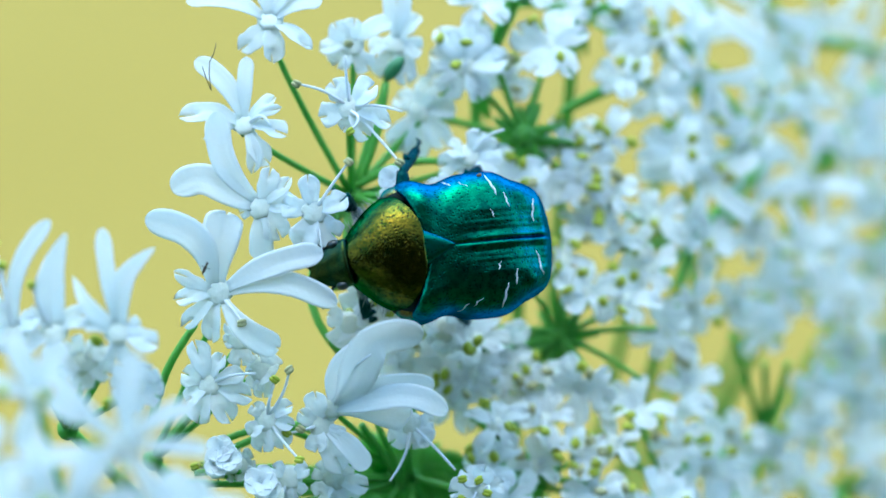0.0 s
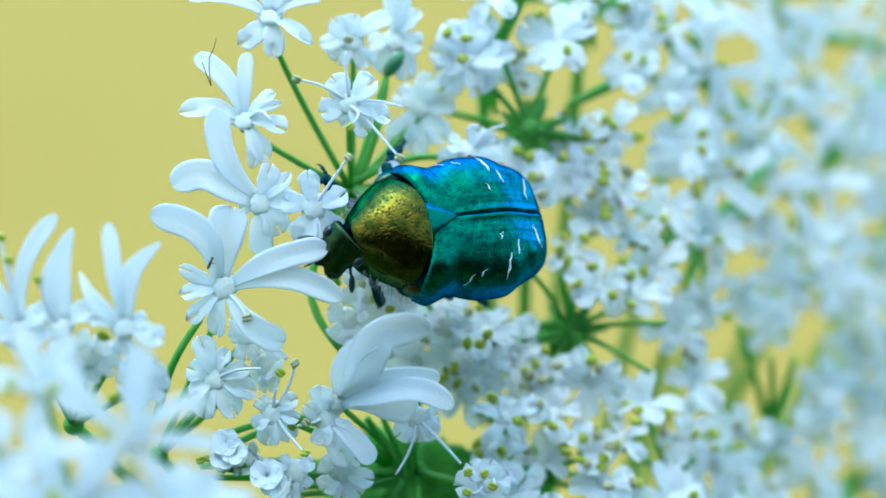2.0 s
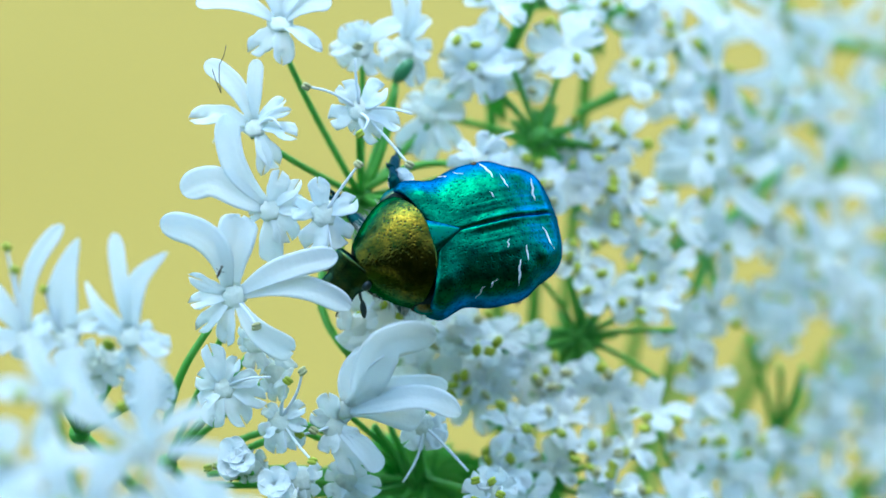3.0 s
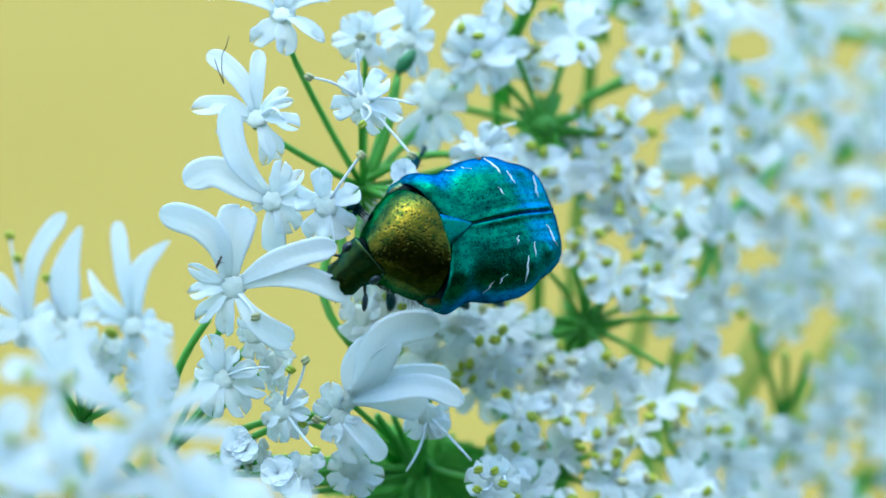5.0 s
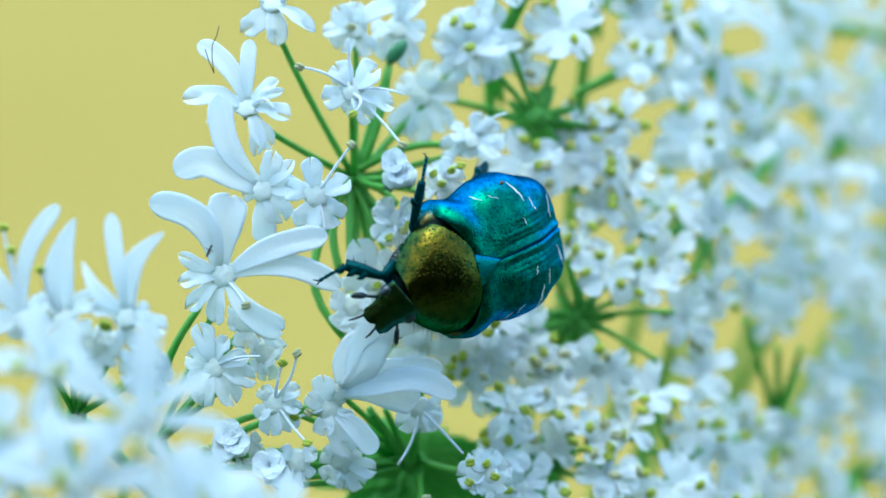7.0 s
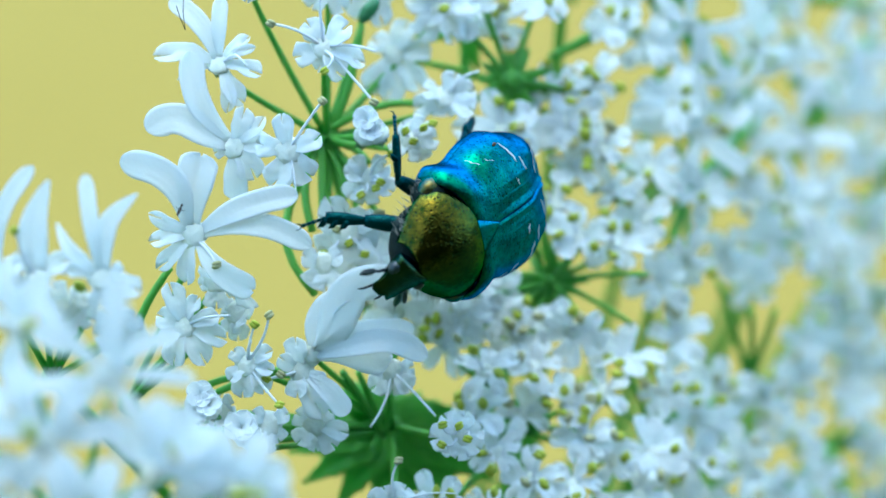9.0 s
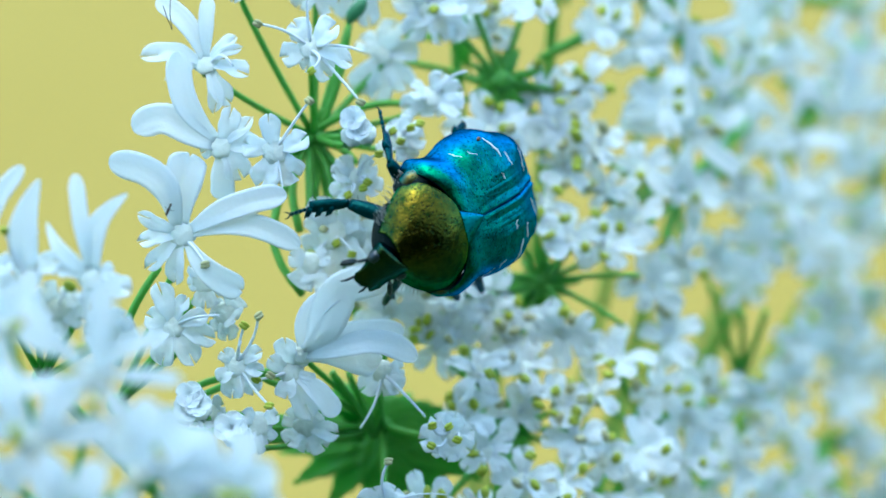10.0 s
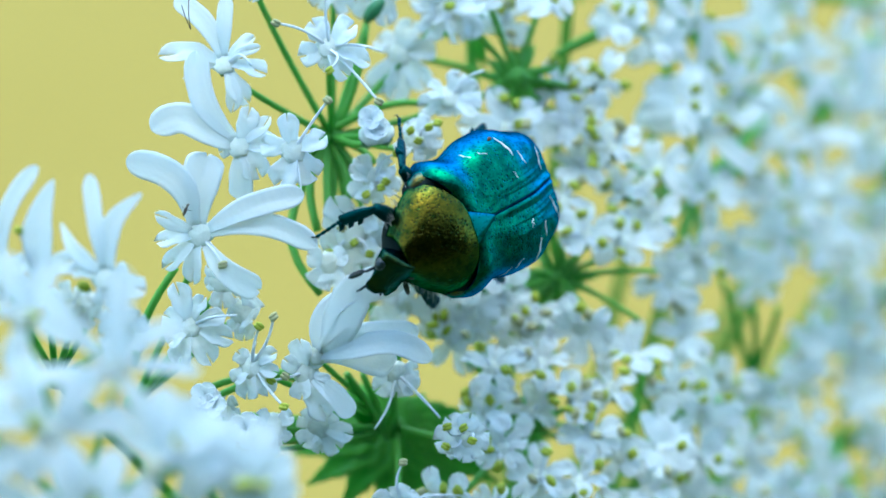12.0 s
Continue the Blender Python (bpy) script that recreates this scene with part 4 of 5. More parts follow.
for k, (a, ln) in enumerate(((124, 5.6), (98, 4.6), (48, 5.5), (4, 7.5), (332, 7.0), (218, 4.5), (172, 5.0))):
    x, y, z = HUBS[1]
    thick_stalk(FAR[1], HUBS[1], (x + ln * math.cos(radians(a)), y + ln * math.sin(radians(a)), z + 1.5), 0.24, 0.19, (0.1, 0.2, 0.3))
for tip in ((23.29, -6.83, -25), (26.05, -9.13, -25), (28.12, -9.16, -26)):
    thick_stalk(FAR[2], (26.21, -15.28, -30), tip, 0.36, 0.24)


# ---- small things caught on the petals ----
DARK_BROWN = mottled("dark_brown", (0.03, 0.018, 0.01), (0.07, 0.045, 0.02), 2500, 0.5)


def fine_hair():
    x, y, z = -16.68, 13.40, 7
    ob = new("dry_hair")
    ob.matrix_basis = HEAD @ Matrix.Translation((x * MM, y * MM, z * MM))
    ob["hub"] = (x, y, z)
    tagged(ob, "thin dark dry hair caught on a white petal", "hair")
    for pts in (((0.46, 1.35, 0.2), (0.28, 0.6, 0.1), (-0.05, 0.0, -0.1)), ((-0.05, 0, -0.1), (-0.1, -0.9, -0.5), (0.0, -2.0, -1.2)), ((-0.6, -0.3, -0.6), (-0.35, -1.1, -0.8), (0.0, -2.0, -1.2))):
        bm = bmesh.new()
        tube(bm, [Vector(p) * MM for p in pts], [0.03 * MM, 0.035 * MM, 0.03 * MM], 5)
        part("strand", bm, DARK_BROWN, ob)
    return ob


def tiny_insect():
    x, y, z = -16.97, -1.45, 8.6
    ob = new("tiny_insect")
    ob.matrix_basis = HEAD @ Matrix.Translation((x * MM, y * MM, z * MM))
    ob["hub"] = (x, y, z)
    tagged(ob, "tiny slender brown insect resting on a white petal", "insect")
    tilt = Matrix.Rotation(1.15, 4, "Z")
    bm = bmesh.new()
    blob(bm, (0, 0, 0), (0.42 * MM, 0.11 * MM, 0.1 * MM), tilt, seg=10, rings=8)
    part("body", bm, DARK_BROWN, ob)
    bm = bmesh.new()
    blob(bm, tilt @ Vector((0.45 * MM, 0, 0)), (0.12 * MM, 0.1 * MM, 0.09 * MM), tilt, seg=8, rings=6)
    part("head", bm, DARK_BROWN, ob)
    for k in (-1, 1):
        bm = bmesh.new()
        tube(bm, [tilt @ (Vector((0.1, 0.05 * k, 0)) * MM), tilt @ (Vector((0.15, 0.25 * k, -0.05)) * MM), tilt @ (Vector((0.2, 0.36 * k, -0.25)) * MM)], [0.025 * MM, 0.02 * MM, 0.015 * MM], 4)
        part("leg", bm, DARK_BROWN, ob)
    return ob


HAIR_ON_PETAL, INSECT = fine_hair(), tiny_insect()


# ---- the beetle: x forward, y to its left, z up, in mm ----
def smooth(a, b, t):
    t = min(1, max(0, (t - a) / (b - a)))
    return t * t * (3 - 2 * t)


def shell(name, colours, rough, pits, relief, tint, parent, bm, label="", sheen=(0.14, 0.6)):
    """Iridescent chitin: a metal whose hue drifts over the plate and towards its edge, with fine pits."""
    m, n, l, bs = node_mat(name)
    co, sep = n.new("ShaderNodeTexCoord"), n.new("ShaderNodeTexNoise")
    sep.inputs["Scale"].default_value, sep.inputs["Detail"].default_value = 1500, 12
    sep.inputs["Roughness"].default_value = 0.68
    l.new(co.outputs["Object"], sep.inputs["Vector"])
    ramp = n.new("ShaderNodeValToRGB")
    for i, (p, c) in enumerate(colours):
        e = ramp.color_ramp.elements[i] if i < 2 else ramp.color_ramp.elements.new(p)
        e.position, e.color = p, (*c, 1)
    l.new(sep.outputs["Fac"], ramp.inputs[0])
    bs.inputs["Metallic"].default_value, bs.inputs["Roughness"].default_value = 1.0, rough
    vor, bp, fine, add = n.new("ShaderNodeTexVoronoi"), n.new("ShaderNodeBump"), n.new("ShaderNodeTexNoise"), n.new("ShaderNodeMath")
    vor.inputs["Scale"].default_value, fine.inputs["Scale"].default_value = pits, pits * 1.7
    mp = n.new("ShaderNodeMapRange")
    mp.inputs["From Min"].default_value, mp.inputs["From Max"].default_value = 0.05, 0.35
    l.new(co.outputs["Object"], vor.inputs["Vector"])
    l.new(co.outputs["Object"], fine.inputs["Vector"])
    l.new(vor.outputs["Distance"], mp.inputs["Value"])
    l.new(mp.outputs[0], add.inputs[0])
    # pits are coloured darker than the skin between them
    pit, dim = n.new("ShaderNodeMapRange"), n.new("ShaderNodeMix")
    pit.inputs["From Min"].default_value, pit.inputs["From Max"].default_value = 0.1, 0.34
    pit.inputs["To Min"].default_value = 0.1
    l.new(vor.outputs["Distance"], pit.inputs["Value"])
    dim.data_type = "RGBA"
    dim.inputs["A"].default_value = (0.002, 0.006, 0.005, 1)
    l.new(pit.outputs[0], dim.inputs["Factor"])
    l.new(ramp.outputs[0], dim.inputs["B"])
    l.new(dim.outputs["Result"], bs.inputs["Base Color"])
    l.new(fine.outputs["Fac"], add.inputs[1])
    l.new(add.outputs[0], bp.inputs["Height"])
    bp.inputs["Strength"].default_value, bp.inputs["Distance"].default_value = relief, 0.00004
    l.new(bp.outputs[0], bs.inputs["Normal"])
    # the second gloss of the layered chitin, stronger at a slant
    gl, lw, rng, mx = n.new("ShaderNodeBsdfAnisotropic"), n.new("ShaderNodeLayerWeight"), n.new("ShaderNodeMapRange"), n.new("ShaderNodeMixShader")
    speckled = n.new("ShaderNodeMix")
    speckled.data_type = "RGBA"
    speckled.inputs["A"].default_value, speckled.inputs["B"].default_value = (0.002, 0.02, 0.03, 1), (*tint, 1)
    flaw, both = n.new("ShaderNodeMapRange"), n.new("ShaderNodeMath")
    flaw.inputs["From Min"].default_value, flaw.inputs["From Max"].default_value = 0.3, 0.58
    flaw.inputs["To Min"].default_value = 0.35
    both.operation = "MULTIPLY"
    l.new(sep.outputs["Fac"], flaw.inputs["Value"])
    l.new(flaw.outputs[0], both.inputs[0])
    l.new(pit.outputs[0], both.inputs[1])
    l.new(both.outputs[0], speckled.inputs["Factor"])
    gl.inputs["Roughness"].default_value = rough
    l.new(bp.outputs[0], gl.inputs["Normal"])
    l.new(bp.outputs[0], lw.inputs["Normal"])
    # the very edge turns dark again
    rim, edge = n.new("ShaderNodeMapRange"), n.new("ShaderNodeMix")
    rim.inputs["From Min"].default_value, rim.inputs["From Max"].default_value = 0.78, 0.98
    edge.data_type = "RGBA"
    edge.inputs["B"].default_value = (0.005, 0.05, 0.11, 1)
    l.new(lw.outputs["Facing"], rim.inputs["Value"])
    l.new(rim.outputs[0], edge.inputs["Factor"])
    l.new(speckled.outputs["Result"], edge.inputs["A"])
    l.new(edge.outputs["Result"], gl.inputs["Color"])
    rng.inputs["From Min"].default_value, rng.inputs["From Max"].default_value = sheen
    rng.inputs["To Max"].default_value = 1.0
    l.new(lw.outputs["Facing"], rng.inputs["Value"])
    l.new(rng.outputs[0], mx.inputs[0])
    l.new(bs.outputs[0], mx.inputs[1])
    l.new(gl.outputs[0], mx.inputs[2])
    l.new(mx.outputs[0], n["Material Output"].inputs[0])
    return part(parent[1], bm, m, parent[0], label)


def round_plate(bm, x, half, ridge, rim, n, a, sign):
    """A point of a domed plate: a in 0..1 from the middle line to the rim."""
    th = a * math.pi / 2
    y = half * math.sin(th) ** (2 / n)
    z = rim + (ridge - rim) * max(0.0, math.cos(th)) ** (2 / n)
    return Vector((x, sign * y, z))


FLATNESS = 3.1        # how flat the wing cases are on top


def elytron_half(x):
    if x > -3:
        return 5.35 - 0.55 * math.exp(-((x - 0.6) / 1.3) ** 2) - 0.9 * smooth(2.4, 4.2, x)
    s = -3 - x
    return (5.35 - 0.36 * s * smooth(0, 2.4, s)) * max(0.0, 1 - (s / 4.82) ** 11) ** 0.5


def elytron_ridge(x):
    return 3.05 + 0.08 * math.exp(-((x + 2) / 2) ** 2) - 1.3 * smooth(-3.5, -7.6, x) - 1.5 * smooth(-6.8, -8.3, x) - 0.35 * smooth(1.5, 3.6, x)


def elytron_point(x, a, sign):
    p = round_plate(None, x, elytron_half(x), elytron_ridge(x), -0.7 + 0.5 * smooth(-6, -8.3, x), FLATNESS, a, sign)
    y = abs(p.y)
    up = 0.0
    rear = smooth(0, -2.5, x) * (1 - smooth(-6.8, -8.2, x))
    up += 0.12 * rear * math.exp(-((y - 0.26) / 0.14) ** 2)
    up -= 0.06 * rear * math.exp(-((y - 0.75) / 0.35) ** 2)
    up += 0.06 * rear * math.exp(-((y - 2.3) / 0.3) ** 2)
    up += 0.022 * rear * math.sin(math.tau * y / 0.42) * smooth(0.4, 0.6, y) * (1 - smooth(1.5, 2.1, y))
    up -= 0.10 * math.exp(-(y / 0.09) ** 2)
    up += 0.22 * math.exp(-((x - 2.1) / 0.9) ** 2 - ((y - 3.4) / 0.8) ** 2)
    up += 0.4 * math.exp(-((x + 5.7) / 0.8) ** 2 - ((y - 3.2) / 0.9) ** 2)
    up += 0.03 * noise.noise(Vector((x * 0.9, y * 0.9, 2)))
    p.z += up
    return p


def base_line(y):
    return min(y / 0.56, 2.15 + 0.33 * max(0, y - 1.2))


def beetle():
    ob = new("beetle")
    tagged(ob, "metallic green, gold and blue rose chafer crawling over white florets", "beetle")
    dark, n, l, bs = node_mat("dark_chitin")
    bs.inputs["Base Color"].default_value = (0.008, 0.016, 0.014, 1)
    bs.inputs["Roughness"].default_value = 0.3
    bs.inputs["Coat Weight"].default_value = 0.1
    matt = mottled("matt_dark_chitin", (0.006, 0.012, 0.010), (0.012, 0.022, 0.018), 900, 0.8, bump=0.4, bump_scale=4000, gloss=0.1)
    legm = mottled("leg_chitin", (0.003, 0.02, 0.015), (0.008, 0.05, 0.038), 700, 0.32, 0.75, 0.4, 5000, tint=(0.2, 0.5, 0.9))
    white = mottled("chalky_fleck", (0.62, 0.66, 0.66), (0.8, 0.82, 0.82), 3000, 0.8, bump=0.5, bump_scale=9000)
    hair = mottled("pale_hair", (0.35, 0.33, 0.26), (0.5, 0.48, 0.4), 3000, 0.5)
    # belly
    bm = bmesh.new()
    blob(bm, (-1.8 * MM, 0, -0.9 * MM), (5.9 * MM, 4.4 * MM, 2.3 * MM), seg=28, rings=16)
    blob(bm, (4.6 * MM, 0, -0.5 * MM), (3.1 * MM, 3.2 * MM, 2.0 * MM), seg=24, rings=14)
    for sign in (-1, 1):
        blob(bm, (3.0 * MM, sign * 3.5 * MM, 0.1 * MM), (1.8 * MM, 1.3 * MM, 1.5 * MM), seg=18, rings=12)
    part("belly", bm, matt, ob, "dark hairy underside")
    # wing cases
    for sign in (-1, 1):
        bm = bmesh.new()
        top, low = [], []
        for i in range(47):
            s = i / 46
            rt, rb = [], []
            for j in range(57):
                a = (j / 56) ** 1.5
                y0 = 5.35 * math.sin(a * math.pi / 2) ** (2 / FLATNESS)
                x0 = base_line(y0)
                x = x0 + (-7.8 - x0) * (1 - (1 - s) ** 1.15)
                p = elytron_point(x, a, sign)
                rt.append(p * MM)
                rb.append(Vector((p.x * 0.985, p.y * 0.96, p.z - 0.22)) * MM)
            top.append(rt)
            low.append(rb)
        sheet(bm, top, low)
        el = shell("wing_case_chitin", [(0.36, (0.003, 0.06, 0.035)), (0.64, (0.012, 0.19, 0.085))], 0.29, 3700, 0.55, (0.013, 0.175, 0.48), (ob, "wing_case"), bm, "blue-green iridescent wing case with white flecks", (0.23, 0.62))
        for k, (x, y, ln, wd, slant) in enumerate(((-3.3, 4.0, 1.3, 0.22, 0.5), (-4.2, 2.8, 0.9, 0.16, 0.2), (-6.3, 1.9, 1.4, 0.2, -0.15), (-3.0, 1.9, 0.5, 0.12, 0.3), (-0.2, 4.55, 0.4, 0.14, 0.6), (-1.2, 4.3, 0.35, 0.12, 0.5))):
            bm = bmesh.new()
            rt, rb = [], []
            for i in range(13):
                s = i / 12 - 0.5
                yy = y + 1.25 * ln * s
                xx = x + slant * s + 0.22 * noise.noise(Vector((s * 3.0, k * 3.1, sign * 2.0)))
                row = []
                for v in (-1, 0, 1):
                    w = 1.15 * wd * (0.55 + 0.6 * abs(noise.noise(Vector((i * 0.7, k, sign))))) * math.cos(s * 2.6)
                    x1 = xx + v * w / 2
                    half = elytron_half(x1)
                    a = math.asin(min(1, (min(yy, half * 0.965) / half) ** (FLATNESS / 2))) / (math.pi / 2)
                    p = elytron_point(x1, a, sign)
                    row.append(p)
                nrm = Vector((0, sign * 0.35 * smooth(2, 4.6, yy), 1)).normalized()
                rt.append([(p + nrm * 0.035) * MM for p in row])
                rb.append([(p - nrm * 0.03) * MM for p in row])
            sheet(bm, rt, rb)
            part("white_fleck", bm, white, el, "chalky white fleck")
        bm = bmesh.new()
        edge = [elytron_point(3.1 - 10.6 * i / 29, 0.965, sign) * MM for i in range(30)]
        tube(bm, edge, [0.022 * MM * (0.6 + 0.4 * math.sin(math.pi * (i + 1) / 31)) for i in range(30)], 8)
        part("margin", bm, legm, el, "dark rolled edge")
        if sign < 0:
            bm = bmesh.new()
            p = elytron_point(-2.7, 0.66, sign)
            blob(bm, (p + Vector((0, -0.03, 0.06))) * MM, (0.2 * MM, 0.15 * MM, 0.1 * MM), seg=9, rings=6, bumpy=0.4)
            part("dirt_grain", bm, mottled("brown_dirt", (0.09, 0.05, 0.02), (0.16, 0.1, 0.05), 3000, 0.8), el, "brown grain of dirt")
    # scutellum
    bm = bmesh.new()
    rt, rb = [], []
    for i in range(12):
        s = i / 11
        x = 2.5 * (1 - s) + 0.02 * s
        h = 1.32 * (1 - s) ** 0.9
        row = [Vector((x, h * v, 3.14 - 0.05 * v * v + 0.05 * math.sin(s * 3))) for v in (-1, -0.5, 0, 0.5, 1)]
        rt.append([p * MM for p in row])
        rb.append([(p - Vector((0, 0, 0.3))) * MM for p in row])
    sheet(bm, rt, rb)
    shell("scutellum_chitin", [(0.3, (0.006, 0.13, 0.09)), (0.7, (0.012, 0.14, 0.05))], 0.28, 4500, 0.2, (0.015, 0.2, 0.4), (ob, "scutellum"), bm)
    # pronotum
    bm = bmesh.new()
    top, low = [], []
    for i in range(37):
        s = i / 36
        rt, rb = [], []
        for j in range(-24, 25):
            a = abs(j) / 24
            sign = 1 if j >= 0 else -1
            y0 = math.sin(a * math.pi / 2)
            xb = 2.2 + 1.7 * y0 ** 2.5 + 0.12 * math.exp(-(y0 / 0.3) ** 2)
            xf = 7.75 - 0.45 * y0 ** 2
            x = xb + (xf - xb) * s
            half = 1.65 + 2.6 * (1 - s ** 1.7)
            ridge = 3.3 - 0.12 * (1 - s) ** 3 - 1.75 * s ** 2.2
            p = round_plate(None, x, half, ridge, 0.2 - 0.5 * s, 2.25, a, sign)
            edge = smooth(0.9, 0.97, a)
            p.z += 0.07 * edge - 0.1 * smooth(0.82, 0.9, a) * (1 - edge)
            p.z += 0.03 * noise.noise(Vector((x * 0.8, p.y * 0.8, 7)))
            rt.append(p * MM)
            rb.append(Vector((p.x, p.y * 0.95, p.z - 0.25)) * MM)
        top.append(rt)
        low.append(rb)
    sheet(bm, top, low)
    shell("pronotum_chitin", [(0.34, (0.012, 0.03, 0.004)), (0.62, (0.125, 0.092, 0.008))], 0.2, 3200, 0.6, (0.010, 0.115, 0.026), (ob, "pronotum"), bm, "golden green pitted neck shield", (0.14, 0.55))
    # shoulder pieces
    for sign in (-1, 1):
        bm = bmesh.new()
        blob(bm, (3.25 * MM, sign * 4.05 * MM, 0.35 * MM), (1.25 * MM, 0.85 * MM, 0.9 * MM), Matrix.Rotation(sign * 0.3, 4, "X"), seg=16, rings=10)
        shell("shoulder_chitin", [(0.3, (0.16, 0.08, 0.01)), (0.7, (0.05, 0.09, 0.03))], 0.34, 4300, 0.4, (0.02, 0.2, 0.2), (ob, "shoulder_plate"), bm)
    # pale bristles along the flanks
    rnd = random.Random(3)
    for sign in (-1, 1):
        bm = bmesh.new()
        for k in range(70):
            x = rnd.uniform(2.6, 7.0)
            y = 4.3 - 2.2 * smooth(3.5, 7.4, x)
            p = Vector((x, sign * (y - 0.2), rnd.uniform(-0.9, 0.1)))
            q = p + Vector((rnd.uniform(-0.2, 0.7), sign * rnd.uniform(0.5, 1.1), rnd.uniform(-0.5, 0.3)))
            tube(bm, [p * MM, (p.lerp(q, 0.5) + Vector((0, 0, 0.08))) * MM, q * MM], [0.022 * MM, 0.017 * MM, 0.006 * MM], 4)
        tagged(part("bristles", bm, hair, ob, "pale fine bristles"), kind="stuff")
    # rump
    bm = bmesh.new()
    blob(bm, (-6.5 * MM, 0, -0.6 * MM), (1.3 * MM, 2.9 * MM, 1.5 * MM), seg=20, rings=12)
    part("rump", bm, legm, ob)
    # head, with eyes and feelers
    bm = bmesh.new()
    rt, rb = [], []
    for i in range(17):
        s = i / 16
        x = 3.3 * s - 0.6
        half = 1.72 - 0.4 * smooth(0.3, 0.6, s) + 0.05 * smooth(0.65, 0.88, s) - 0.35 * smooth(0.86, 1.0, s)
        rowt, rowb = [], []
        for j in range(-8, 9):
            v = j / 8
            zt = 0.95 - 0.5 * s - 0.6 * abs(v) ** 2.4 + 0.12 * smooth(0.85, 1, s) + 0.12 * smooth(0.8, 1, abs(v)) * s
            tip = -0.18 * s ** 6 * math.exp(-(v / 0.3) ** 2)
            rowt.append(Vector((x + tip * 2, half * v, zt)) * MM)
            rowb.append(Vector((x + tip * 2, half * v * 0.9, -0.75 + 0.75 * s ** 1.5 + 0.2 * v * v)) * MM)
        rt.append(rowt)
        rb.append(rowb)
    sheet(bm, rt, rb)
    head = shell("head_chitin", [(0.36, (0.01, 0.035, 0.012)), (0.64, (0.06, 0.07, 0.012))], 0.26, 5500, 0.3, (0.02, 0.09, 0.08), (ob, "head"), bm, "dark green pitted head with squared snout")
    for sign in (-1, 1):
        bm = bmesh.new()
        blob(bm, (0.3 * MM, sign * 1.5 * MM, 0.2 * MM), (0.5 * MM, 0.36 * MM, 0.45 * MM), seg=14, rings=10)
        part("eye", bm, dark, head, "glossy dark eye")
        bm = bmesh.new()
        pts = [Vector(p) * MM for p in ((1.0, sign * 1.2, -0.3), (1.3, sign * 1.5, -0.3), (1.5, sign * 1.75, -0.25), (1.6, sign * 2.0, -0.25))]
        tube(bm, pts, [0.16 * MM, 0.12 * MM, 0.1 * MM, 0.1 * MM], 7)
        for k in (-1, 0, 1):
            blob(bm, Vector((1.95 + 0.08 * k, sign * (2.3 + 0.05 * k), -0.25 + 0.1 * k)) * MM, (0.6 * MM, 0.2 * MM, 0.1 * MM), Matrix.Rotation(sign * 0.85, 4, "Z"), seg=10, rings=6)
        part("antenna", bm, dark, head, "short dark clubbed feeler")
        bm = bmesh.new()
        tube(bm, [Vector(p) * MM for p in ((2.6, sign * 0.7, -0.4), (3.3, sign * 0.9, -0.5), (3.7, sign * 1.0, -0.7))], [0.1 * MM, 0.09 * MM, 0.05 * MM], 6)
        part("palp", bm, dark, head)
    return ob, head, legm, hair


BEETLE, BEETLE_HEAD, LEG_MAT, HAIR_MAT = beetle()


def leg_bone(name, parent, length, r0, r1, teeth=0):
    """A stout limb along x, swollen in the middle, with teeth on its outer edge."""
    bm = bmesh.new()
    n = 10
    tube(bm, [(length * MM * i / (n - 1), 0, 0) for i in range(n)], [(r0 + (r1 - r0) * i / (n - 1)) * (0.75 + 0.35 * math.sin(math.pi * (i + 0.7) / (n + 0.4))) * MM for i in range(n)], 9)
    for v in bm.verts:
        v.co.z *= 0.6
    for k in range(teeth):
        x = length * (0.45 + 0.27 * k)
        tube(bm, [Vector((x, 0.1, 0)) * MM, Vector((x + 0.25, r1 + 0.08, 0)) * MM, Vector((x + 0.5, r1 + 0.26, 0)) * MM], [0.3 * MM, 0.2 * MM, 0.03 * MM], 6)
    for k in range(2):
        x = length * (0.5 + 0.3 * k)
        tube(bm, [Vector((x, -r1 * 0.7, 0)) * MM, Vector((x + 0.25, -r1 - 0.3, 0.1)) * MM], [0.03 * MM, 0.012 * MM], 4)
    ob = part(name, bm, LEG_MAT, parent)
    ob["reach"] = length * 0.97
    return ob


def foot_bone(parent, length):
    bm = bmesh.new()
    for k in range(5):
        x = length * k / 5
        tube(bm, [Vector((x, 0, 0)) * MM, Vector((x + length / 6, 0, 0)) * MM, Vector((x + length / 5, 0, 0)) * MM], [0.1 * MM, 0.16 * MM, 0.09 * MM], 7)
    for s in (-1, 1):
        tube(bm, [Vector((length, 0, 0)) * MM, Vector((length + 0.25, s * 0.2, 0)) * MM, Vector((length + 0.4, s * 0.25, -0.25)) * MM], [0.07 * MM, 0.05 * MM, 0.015 * MM], 5)
    return part("tarsus", bm, LEG_MAT, parent)


def leg(hip, sizes, teeth):
    bm = bmesh.new()
    blob(bm, (0, 0, 0), (0.6 * MM, 0.6 * MM, 0.55 * MM), seg=12, rings=8)
    root = part("leg", bm, LEG_MAT, BEETLE, "dark green metallic leg with toothed shin")
    root.matrix_basis = Matrix.Translation(Vector(hip) * MM)
    return root, leg_bone("femur", root, sizes[0], 0.62, 0.5), leg_bone("tibia", root, sizes[1], 0.33, 0.5 if teeth > 1 else 0.4, teeth), foot_bone(root, sizes[2])


LEGS = {}
